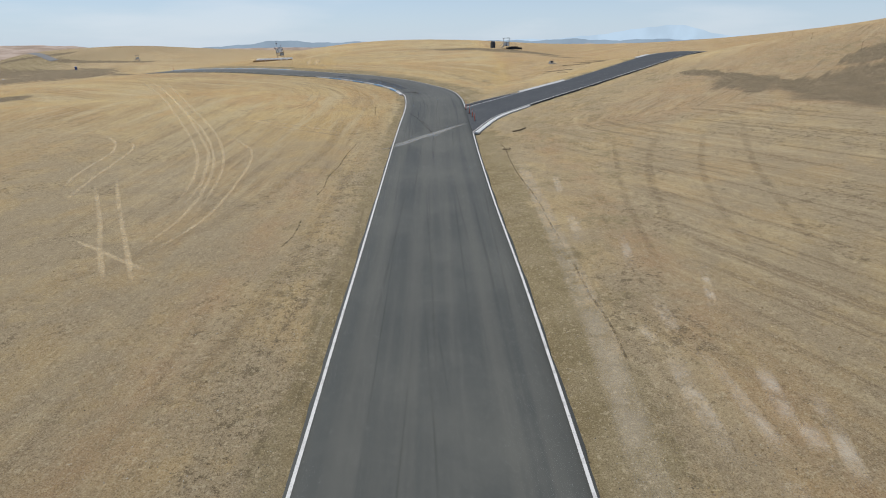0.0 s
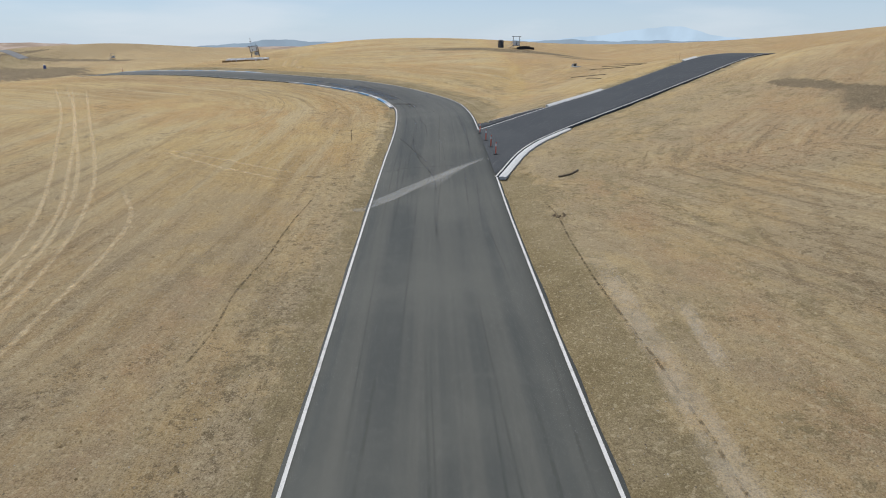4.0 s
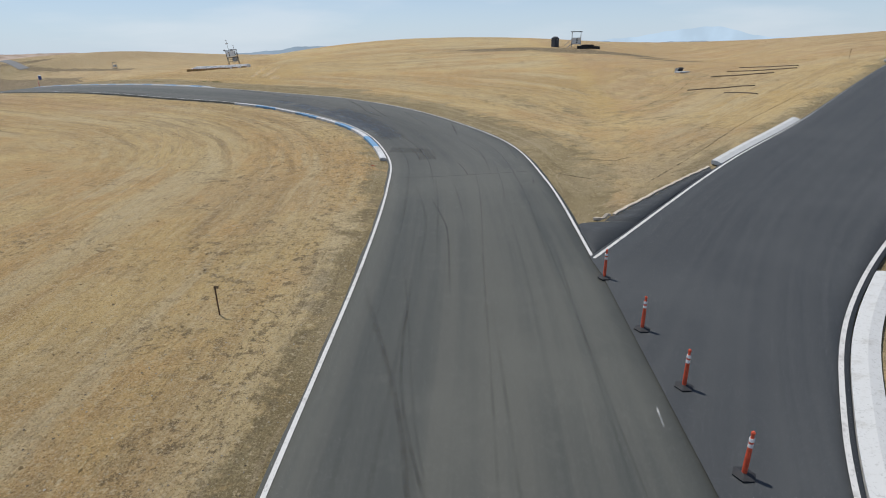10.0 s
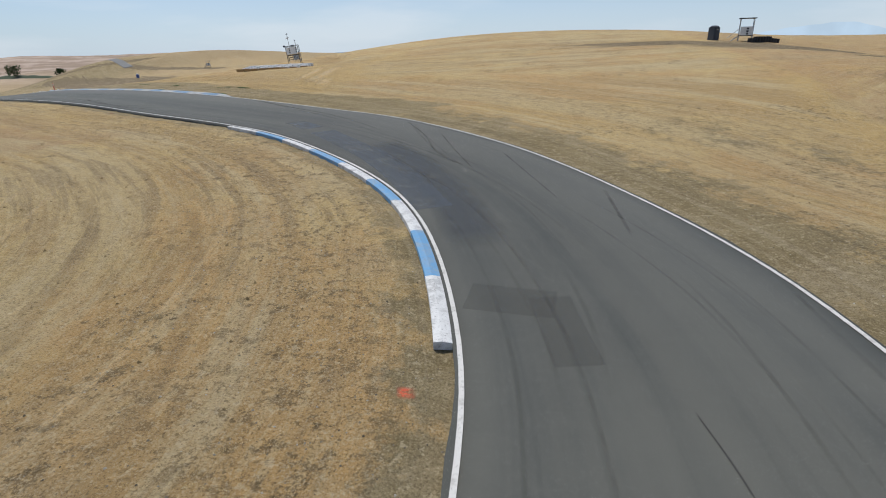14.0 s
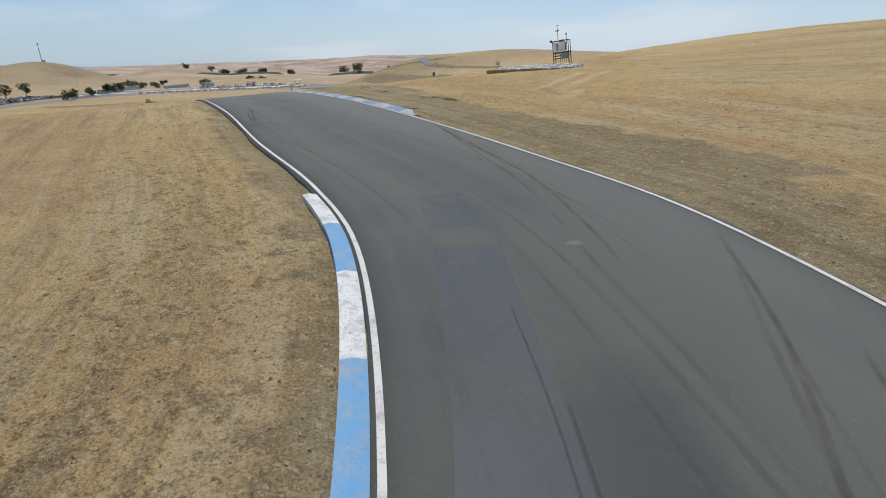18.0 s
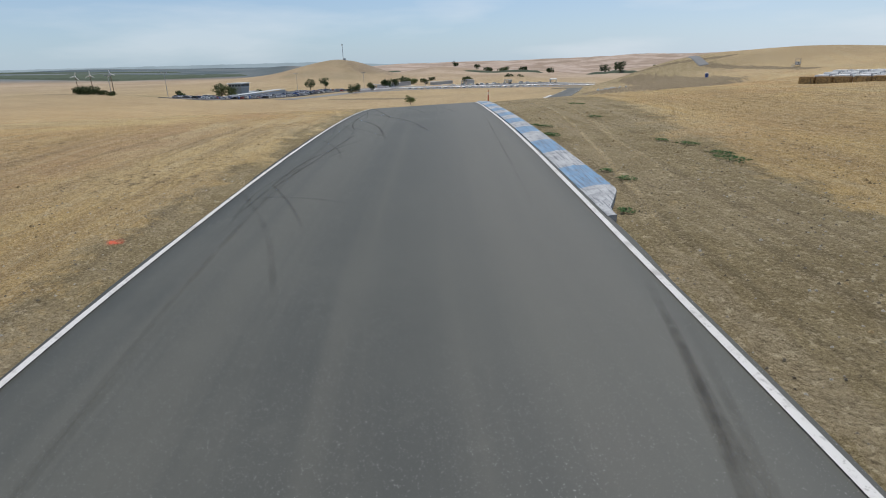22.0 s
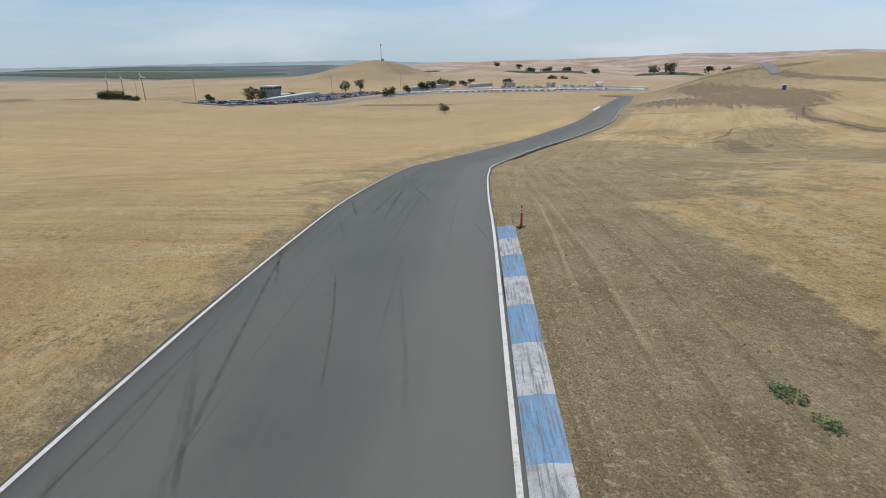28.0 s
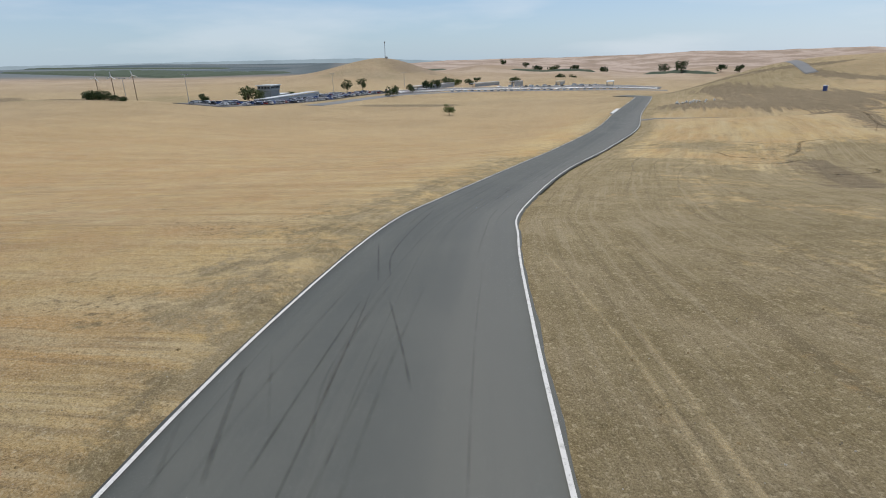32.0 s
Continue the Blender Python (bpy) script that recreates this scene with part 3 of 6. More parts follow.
# bands of dead tufts along the verges, red soil and tilled slopes
tufted = np.where((gs < 165) & ~right, 0.95 * np.exp(-(((gd - 2.7) / 1.9) ** 2)), 0.0)
tufted = np.where((gs < 140) & right, 0.9 * np.exp(-(((gd - 3.25) / 0.42) ** 2)), tufted)
tufted = np.maximum(tufted, 0.7 * np.exp(-(((mx + 38) / 9) ** 2 + ((my - 58) / 9) ** 2)))
tufted = np.where(right & (gs > 150) & (gs < 262), np.maximum(tufted, 0.6 * np.clip((gd - 6) / 6, 0, 1) * np.clip((26 - gd) / 10, 0, 1)), tufted)
tufted = np.where((mx > 6) & (my > 54) & (my < 104) & (gd > 2.5), np.maximum(tufted, 0.6), tufted)
rust = np.where((gs < 150) & right, 0.9 * np.exp(-(((gd - 7.6) / 1.7) ** 2)), 0.0)
rust = np.where((gs < 110) & ~right, 0.75 * np.exp(-(((gd - 6.8) / 1.3) ** 2)), rust)
rust = np.where(~right & (gs > 205) & (gs < 262), np.exp(-(((gd - 9.5) / 3.5) ** 2)), rust)
rust = np.where(~right & (gs > 262) & (mx > -400), np.maximum(rust, 0.75 * np.clip((gd - 7) / 10, 0, 1)), rust)
tufted = np.where(~right & (gs > 160) & (gs < 215), np.maximum(tufted, 0.75 * np.clip((gd - 0.8) / 1.5, 0, 1) * np.clip((11 - gd) / 6, 0, 1)), tufted)
tilled = np.where((mx > 7) & (my < 72), np.clip((gd - 6) / 5, 0, 1), 0.0)
tilled = np.maximum(tilled, np.exp(-(((mx + 14) / 32) ** 2 + ((my - 172) / 11) ** 2)))
for layer, spots in ((bare, BARE), (plough, PLOUGH)):
    for bx, by, rx, ry in spots:
        np.maximum(layer, (0.36 if bx > -60 and layer is bare else 1.0) * np.exp(-(((mx - bx) / rx) ** 2 + ((my - by) / ry) ** 2)), out=layer)
for dark, ax, ay, bx, by, wide in BANDS:
    t = np.clip(((mx - ax) * (bx - ax) + (my - ay) * (by - ay)) / ((bx - ax) ** 2 + (by - ay) ** 2), 0, 1)
    off = np.hypot(mx - ax - t * (bx - ax), my - ay - t * (by - ay))
    np.maximum(plough if dark else bare, (0.36 if ax > 0 and not dark else 1.0) * np.exp(-((off / wide) ** 2)), out=plough if dark else bare)
hazy_farm = np.clip((-mx - 1150) / 300, 0, 1) * np.clip((np.arctan2(-mx, my) - 1.28) / 0.1, 0, 1)
# weight of the painted haze: distance from the bend
valley = np.clip((np.hypot(mx + 60, my - 140) - 120) / 210, 0, 1)
# valley, farm and pale set how much painted haze tints the far ground
for key, values in (("valley", valley), ("tufted", tufted), ("rust", rust), ("tilled", tilled), ("parched", np.maximum(np.clip((78 - my) / 30, 0, 1), 0.9 * np.clip((112 - my) / 22, 0, 1) * np.clip((mx - 3) / 3, 0, 1))), ("hazy_farm", hazy_farm), ("edge", gd), ("bare", bare), ("plough", plough), ("pale", np.clip((np.hypot(mx, my) - 700) / 900, 0, 1))):
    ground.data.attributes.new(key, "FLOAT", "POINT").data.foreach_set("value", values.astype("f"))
track_attribute(ground, gs, gd)
# the way the ground was mown and dragged: along the track near it, askew on the open slopes
comb_u, comb_v = gs.copy(), gd.copy()
for where, ux, uy in (((mx > 5) & (my < 66), 0.45, -0.89), ((mx < -72) & (my < 0.62 * -mx + 100), 0.42, 0.91), ((my > 156) & (mx > -32), 0.97, 0.22)):
    comb_u, comb_v = np.where(where, mx * ux + my * uy, comb_u), np.where(where, -mx * uy + my * ux, comb_v)
# no combing where two directions meet
nx, ny = len(gx), len(gy)
broken = np.zeros((ny, nx))
room = np.maximum(np.gradient(gx)[None, :], np.gradient(gy)[:, None])
for layer in (comb_u, comb_v, gs):
    sheet = layer.reshape(ny, nx)
    for axis in (0, 1):
        step = np.abs(np.diff(sheet, axis=axis, append=np.take(sheet, [-1], axis)))
        broken = np.maximum(broken, (step > 7.0 * room).astype(float))
for _ in range(5):
    broken = np.maximum.reduce([broken, *(0.86 * np.roll(broken, k, a) for k in (-1, 1) for a in (0, 1))])
whole = 1 - np.clip((broken - 0.45) / 0.4, 0, 1)
ground.data.attributes.new("whole", "FLOAT", "POINT").data.foreach_set("value", whole.ravel().astype("f"))
ground.data.attributes.new("rake", "FLOAT_VECTOR", "POINT").data.foreach_set("vector", np.stack([comb_u, comb_v, 0 * comb_u], 1).astype("f").ravel())


# ---- white lines and kerbs ----
def painted_line(name, road, side, first=0, last=None, width=0.125, inset=-0.045):
    a, b = road.line(inset, side, 0.006, first, last), road.line(inset + width, side, 0.006, first, last)
    return tagged(strip(name, (a, b) if side == "right" else (b, a), WHITE_LINE), "white painted track edge line, slightly worn", "road marking", kind="structure")


tip = MAIN.nearest(3.87, 67.4, "right") + 1
vee = MAIN.nearest(3.64, 84.6, "right")
painted_line("edge_line", MAIN, "left")
painted_line("edge_line", MAIN, "right", 0, tip)
painted_line("edge_line", MAIN, "right", vee)
painted_line("edge_line", BRANCH, "left")
painted_line("edge_line", BRANCH, "right")


def kerb(road, side, start, end, panels, colours, width, label, gap=0.14, rise=0.07, taper=0.0):
    """A kerb outside one edge, from row to row, in painted panels."""
    thing = tagged(new("kerb"), label, "kerb")
    rows = np.linspace(start, end, panels * 8 + 1)
    at = lambda metres, lift: np.stack([np.interp(rows, np.arange(len(road.run)), road.line(metres, side, lift)[:, k]) for k in range(3)], 1)
    inner, crown, outer = at(-gap, 0.0), at(-gap - width * 0.55, rise), at(-gap - width, rise * 0.75)
    if taper:
        k = np.clip((rows - rows[0]) / (rows[-1] - rows[0]) * panels / taper, 0.25, 1)[:, None]
        crown, outer = inner + (crown - inner) * k, inner + (outer - inner) * k
    for p in range(panels):
        cut = slice(p * 8, p * 8 + 9)
        lines = (outer[cut], crown[cut], inner[cut])
        if side == "right":
            lines = lines[::-1]
        strip("panel", lines, colours[p % len(colours)], 0.2, False, thing)
    return thing


kerb(MAIN, "left", MAIN.nearest(-7.4, 104.0), MAIN.nearest(-27.7, 126.9), 9, (KERB_WHITE, KERB_BLUE), 0.48, "low kerb painted in worn white and blue panels")
kerb(MAIN, "right", MAIN.nearest(-36.2, 140.5, "right"), MAIN.nearest(-75.0, 155.5, "right"), 18, (SCUFFED_WHITE, SCUFFED_BLUE), 0.84, "low kerb in scuffed white and blue panels with a broken end", taper=0.8)
kerb(BRANCH, "right", BRANCH.nearest(4.0, 67.0, "right"), BRANCH.nearest(12.6, 82.5, "right"), 6, (CONCRETE,), 0.64, "pale concrete kerb curving into the side track", gap=0.2, rise=0.11)
kerb(BRANCH, "left", BRANCH.nearest(13.8, 97.4), BRANCH.nearest(23.7, 107.1), 4, (CONCRETE,), 0.6, "pale concrete kerb slab beside the side track", gap=0.15, rise=0.10)
kerb(BRANCH, "left", BRANCH.nearest(44.5, 128.0), BRANCH.nearest(49.0, 132.5), 2, (CONCRETE,), 0.7, "short pale concrete kerb at the end of the side track", gap=0.15)
kerb(MAIN, "left", MAIN.nearest(-259, 281.5), MAIN.nearest(-279, 298), 5, (KERB_WHITE,), 1.3, "white kerb on the inside of a far bend", gap=0.2, rise=0.16)


# ---- surfaces to stand things on ----
from mathutils.bvhtree import BVHTree

LAND = BVHTree.FromPolygons([tuple(v) for v in verts], faces)
PAVED = [BVHTree.FromPolygons([tuple(v.co) for v in o.data.vertices], [tuple(q.vertices) for q in o.data.polygons])
         for o in scene.objects if o.name in ("road", "road_branch")]


def top(x, y, paved=True):
    """Height of the uppermost surface at a place."""
    hits = [tree.ray_cast((x, y, 400), (0, 0, -1))[0] for tree in ([LAND, *PAVED] if paved else [LAND])]
    return max((h.z for h in hits if h is not None), default=0.0)


def curve(points, step=0.6):
    """A smooth line on the plan through the points."""
    p = [(x, y, 0.0) for x, y in points]
    return spline(p, steps_for(p, step))[:, :2]


def mark_material(name, colour, strength, scale=3.0, rough=0.9, low=0.35, high=0.7):
    """A thin stain that covers its ground unevenly and fades at its edges."""
    n = Nodes(name, rough)
    n.out.inputs["Specular IOR Level"].default_value = 0.2
    cover = n.maths("MULTIPLY", n.attribute("fade"), n.span(n.noise(scale, 6, rough=0.65), low, high, 0.15 * strength, strength))
    n.put(n.mix(n.noise(9.0, 5), tuple(c * 0.8 for c in colour), tuple(c * 1.2 for c in colour)), n.out.inputs["Base Color"])
    n.put(cover, n.out.inputs["Alpha"])
    return n.mat


def mark(name, points, width, material, label, lift=0.012, ends=0.12, flare=1.0, step=0.6, crisp=False):
    """A soft band laid on the ground along a line."""
    line = curve(points, step)
    way = np.gradient(line, axis=0)
    way /= np.linalg.norm(way, axis=1)[:, None] + 1e-9
    side = np.stack([-way[:, 1], way[:, 0]], 1)
    n = len(line)
    t = np.linspace(0, 1, n)
    wide = width * (1 + (flare - 1) * t)
    vs, fade = [], []
    for k in (-1.0, -0.55, 0.0, 0.55, 1.0):
        for i in range(n):
            x, y = line[i] + side[i] * wide[i] * 0.5 * k
            vs.append((x, y, top(x, y) + lift))
            fade.append(1.0 if crisp else (1 - abs(k) ** 3) * min(1, t[i] / ends, (1 - t[i]) / ends))
    fs = [(j * n + i, j * n + i + 1, (j + 1) * n + i + 1, (j + 1) * n + i) for j in range(4) for i in range(n - 1)]
    ob = mesh_object(name, vs, [f[::-1] for f in fs], material, True)
    ob.data.attributes.new("fade", "FLOAT", "POINT").data.foreach_set("value", np.array(fade, "f"))
    ob.visible_shadow = False
    return tagged(ob, label, "mark", kind="structure")


# ---- marks on the track ----
RUBBER = mark_material("tyre_rubber", (0.030, 0.031, 0.032), 0.50, 1.2, 0.75, 0.25, 0.75)
FAINT_RUBBER = mark_material("faint_tyre_rubber", (0.036, 0.038, 0.038), 0.24, 0.8, 0.75, 0.32, 0.7)
CRACK = mark_material("crack_sealant", (0.030, 0.030, 0.030), 0.7, 2.0, 0.6, 0.2, 0.5)
DUST = mark_material("spilt_pale_dust", (0.42, 0.42, 0.40), 0.34, 6.0, 0.95, 0.22, 0.74)
# sealed strips, the blue sky reflected in them put into both colours
SEAL = mark_material("grey_seal_coat", (0.068, 0.080, 0.096), 0.6, 0.6, 0.5, 0.25, 0.55)
DEEP_SEAL = mark_material("dark_seal_coat", (0.044, 0.051, 0.060), 0.62, 0.7, 0.5, 0.2, 0.5)
TAR = mark_material("dark_patch", (0.044, 0.047, 0.050), 0.24, 0.5, 0.8, 0.05, 0.3)
SKIDS = (
    ((-16.1, 131.1), (-12.7, 123.8), (-10.7, 120.6), (-9.7, 119.6)), ((-12.8, 127.2), (-11.0, 122.9), (-9.5, 119.5)), ((-9.2, 123.9), (-8.4, 123.0)),
    ((-32.6, 138.5), (-29.1, 136.3), (-27.5, 135.5), (-25.4, 134.4)), ((-28.4, 136.6), (-27.4, 136.0), (-26.5, 135.5)),
    ((-51.7, 138.9), (-47.7, 135.7), (-41.3, 132.8)), ((-44.0, 133.2), (-39.8, 133.5), (-36.0, 133.3)), ((-44.6, 134.1), (-41.7, 134.3), (-39.6, 134.3)),
    ((-49.5, 137.8), (-44.6, 134.0), (-40.1, 132.5)), ((-66.0, 143.1), (-58.1, 143.1), (-51.4, 142.1)), ((-55.5, 137.1), (-49.9, 137.2), (-46.9, 136.8)))
MORE_SKIDS = (
    ((-68.5, 143.5), (-59.8, 140.3), (-54.9, 139.2)), ((-67.1, 143.0), (-59.2, 142.9), (-52.2, 142.2)), ((-53.5, 138.9), (-47.8, 136.1)),
    ((-59.0, 139.1), (-53.9, 137.8), (-51.5, 136.8)), ((-76.8, 145.9), (-65.5, 143.8), (-61.0, 143.0)), ((-71.7, 144.2), (-63.5, 142.1), (-61.6, 141.3)),
    ((-71.4, 147.4), (-67.2, 146.8), (-62.9, 146.0)), ((-69.1, 149.4), (-63.6, 148.2), (-61.0, 147.5)), ((-91.6, 154.8), (-84.7, 152.0), (-80.9, 150.5)),
    ((-72.1, 147.4), (-70.5, 147.1)), ((-76.1, 145.5), (-73.2, 145.3), (-70.9, 145.2)), ((-76.5, 155.0), (-72.0, 154.1)))
LATE_SKIDS = (
    ((-111.5, 163.8), (-99.3, 157.9), (-93.3, 156.3)), ((-94.0, 156.7), (-86.9, 153.5), (-83.1, 152.3)), ((-91.1, 155.8), (-86.1, 155.2), (-83.3, 154.8)),
    ((-90.7, 155.1), (-85.5, 152.8), (-81.7, 152.0)), ((-87.0, 150.4), (-83.5, 150.0), (-81.3, 149.8)), ((-87.8, 151.2), (-83.0, 151.1)), ((-100.9, 157.2), (-93.5, 155.8)))
EARLY_SKIDS = (
    ((-5.2, 82.5), (-3.6, 77.6), (-2.2, 72.3), (-1.3, 67.8)), ((-3.5, 82.3), (-3.1, 76.6), (-1.6, 71.1)), ((-3.2, 70.7), (-3.3, 68.6), (-3.3, 67.3)),
    ((-3.0, 117.1), (-2.3, 111.3)), ((-15.6, 130.1), (-9.7, 118.9)), ((-8.4, 123.3), (-4.9, 115.0)), ((1.6, 108.8), (2.2, 101.9)), ((2.6, 97.2), (2.5, 96.0)),
    ((2.3, 95.0), (2.2, 94.1)), ((-34.1, 139.3), (-24.1, 133.6), (-19.5, 129.9), (-16.9, 127.4)), ((-31.2, 137.6), (-26.1, 134.7), (-20.7, 131.7)), ((-49.7, 137.1), (-43.5, 133.8)))
LONG_SKIDS = (
    ((-16.4, 131.4), (-14.2, 127.5), (-13.0, 124.8), (-12.1, 122.5), (-10.5, 120.3), (-9.5, 119.8)), ((-13.8, 129.7), (-12.4, 126.4), (-11.6, 124.1), (-10.4, 121.5), (-9.1, 118.6)),
    ((-29.9, 135.7), (-25.4, 133.8), (-21.3, 130.7), (-17.3, 127.0), (-14.9, 125.0), (-11.2, 121.5)), ((-33.0, 138.7), (-30.8, 137.4), (-28.7, 135.9), (-26.1, 134.2), (-22.0, 131.4)),
    ((-32.8, 138.9), (-29.9, 137.1), (-26.5, 134.9), (-23.4, 132.8)), ((-28.4, 136.6), (-26.3, 135.2), (-22.6, 132.9)), ((-5.3, 83.2), (-3.3, 76.7), (-2.4, 72.3), (-1.2, 67.2), (-0.9, 62.0)),
    ((-4.2, 86.5), (-3.3, 80.3), (-2.7, 75.8), (-1.9, 72.0)), ((-4.7, 97.0), (-3.8, 92.5), (-3.4, 89.1), (-3.3, 83.0)), ((-3.4, 93.5), (-2.7, 90.5), (-2.3, 88.0), (-2.0, 82.0)),
    ((-43.0, 133.0), (-42.9, 134.0), (-42.0, 135.0), (-40.9, 135.8)), ((-59.1, 139.2), (-55.5, 139.7), (-50.8, 139.9)), ((-62.7, 140.9), (-59.1, 141.0), (-55.7, 140.7), (-50.6, 139.6)),
    ((-59.3, 139.5), (-55.0, 139.1), (-52.7, 138.4), (-50.8, 137.7)), ((-85.2, 149.0), (-78.6, 148.6), (-75.3, 148.3)), ((-93.1, 155.5), (-87.5, 153.7), (-81.9, 151.8), (-77.9, 150.4)))
SKID_LABEL = "dark tyre skid mark on the grey track"
for n, line in enumerate(SKIDS + MORE_SKIDS + LATE_SKIDS + EARLY_SKIDS):
    mark("skid_mark", line, 0.12 if n % 3 else 0.18, RUBBER if n % 2 else FAINT_RUBBER, SKID_LABEL)
for n, line in enumerate(LONG_SKIDS):
    mark("skid_mark", line, 0.11 if n % 2 else 0.17, FAINT_RUBBER if n % 3 else RUBBER, SKID_LABEL, 0.010, 0.2)
picker = random.Random(11)
for n in range(84):
    # faint rubber that runs with the track
    i = picker.randrange(60, 330)
    length = picker.randrange(9, 38)
    v, drift = picker.uniform(0.12, 0.88), picker.uniform(-0.09, 0.09)
    rows = range(i, min(i + length, len(MAIN.run) - 2), 3)
    line = [tuple((MAIN.left[r] + MAIN.across[r] * (v + drift * (r - i) / length))[:2]) for r in rows]
    if len(line) > 2:
        mark("skid_mark", line, picker.uniform(0.07, 0.19), FAINT_RUBBER, SKID_LABEL, 0.009, 0.3)
for line in (((-5.5, 69.2), (-4.3, 69.4), (-4.1, 69.9), (-1.6, 70.4), (2.7, 71.0)), ((-6.2, 98.4), (-3.9, 98.3), (-1.4, 98.6), (3.2, 99.3)),
             ((-1.4, 98.6), (-1.7, 100.4), (-2.1, 102.0)), ((-18.3, 124.7), (-15.8, 122.3), (-13.5, 119.8), (-11.9, 118.0), (-9.7, 115.5))):
    mark("crack", line, 0.055, CRACK, "sealed crack across the grey asphalt", 0.014, 0.05, step=0.3)
SPILL = ((-6.0, 60.6), (-5.3, 61.4), (-4.0, 63.0), (-2.4, 65.5), (-0.3, 68.4), (1.2, 70.3), (3.4, 73.2))
for k, (first, last, aside, wide) in enumerate(((0, 7, 0.0, 1.2), (0, 5, -0.25, 0.45), (0, 4, 0.2, 0.6), (1, 6, 0.45, 0.35), (1, 4, -0.5, 0.3), (2, 7, 0.15, 0.5), (0, 3, 0.5, 0.4))):
    mark("dust_spill", [(x + 0.75 * aside, y - 0.65 * aside) for x, y in SPILL[first:last]], wide, DUST, "pale dust spilt across the track", 0.013 + 0.002 * k, 0.16, 0.7)
mark("dust_spill", ((-7.0, 60.0), (-6.3, 60.4), (-5.6, 61.0)), 0.8, DUST, "pale dust heaped at the track edge", 0.04, 0.3, step=0.2)
mark("dust_spill", ((-1.6, 64.2), (-0.6, 67.0), (1.6, 71.0)), 1.2, DUST, "pale dust spilt across the track", 0.011, 0.35)
mark("dust_spill", ((-18.9, 128.0), (-18.6, 128.4)), 0.35, DUST, "white scuff on the asphalt", 0.014, 0.3, step=0.1)
mark("dust_spill", ((-9.8, 118.9), (-9.5, 118.6)), 0.3, DUST, "white scuff on the asphalt", 0.014, 0.3, step=0.1)
mark("dust_spill", ((-74.9, 153.8), (-74.4, 153.85)), 0.3, DUST, "white scuff on the asphalt", 0.014, 0.3, step=0.1)
for line, wide in ((((-7.4, 106.1), (-4.9, 106.0)), 1.5), (((-5.1, 106.4), (-4.3, 103.2)), 1.2)):
    mark("asphalt_patch", line, wide, TAR, "darker rectangular asphalt patch", 0.010 if wide > 1.3 else 0.013, 0.03, crisp=True)
mark("seal_strip", ((-16.2, 124.3), (-13.0, 120.3), (-9.8, 115.0), (-7.4, 109.4)), 2.6, DEEP_SEAL, "dark bluish sealed strip along the inner lane", 0.007, 0.1)
mark("seal_strip", ((-24.2, 129.2), (-21.9, 127.3)), 1.5, SEAL, "bluish grey sealed strip along the inner lane", 0.008, 0.05, crisp=True)
mark("seal_strip", ((-20.8, 126.4), (-18.6, 124.2), (-15.4, 120.9), (-12.4, 117.0), (-10.0, 113.0)), 1.7, SEAL, "bluish grey sealed strip along the inner lane", 0.011, 0.05, crisp=True)
mark("crack", ((-15.9, 122.8), (-13.6, 120.2), (-11.6, 117.6), (-10.6, 115.8)), 0.07, CRACK, "sealed crack along the edge of the sealed strip", 0.016, 0.05, step=0.3)
for x0, y0, x1, y1 in ((4.55, 87.0, 4.9, 87.1), (5.2, 87.25, 5.5, 87.4), (5.8, 87.6, 6.1, 87.7), (3.35, 76.2, 3.3, 75.4), (3.55, 73.3, 3.7, 72.3), (3.9, 71.0, 4.0, 70.4)):
    mark("chalk_mark", ((x0, y0), (x1, y1)), 0.07, mark_material("chalk", (0.6, 0.6, 0.58), 0.8), "short white painted survey dash", 0.014, 0.05, step=0.2)

# ---- marks on the ground ----
PALE_TRACK = mark_material("pale_wheel_track", (0.57, 0.465, 0.295), 0.48, 2.4, 0.95, 0.32, 0.64)
FAINT_TRACK = mark_material("faint_wheel_track", (0.50, 0.400, 0.240), 0.27, 2.0, 0.95, 0.3, 0.65)
GRAVEL_LANE = mark_material("pale_gravel", (0.42, 0.37, 0.285), 0.38, 1.1, 0.95, 0.3, 0.6)
CHALKY = mark_material("chalky_soil", (0.52, 0.47, 0.38), 0.55, 0.8, 0.95, 0.4, 0.7)
DARK_RUT = mark_material("dark_rut", (0.085, 0.062, 0.036), 0.8, 3.4, 0.95, 0.42, 0.60)
DARK_STREAK = mark_material("brown_soil_streak", (0.15, 0.112, 0.066), 0.26, 0.7, 0.95, 0.3, 0.65)
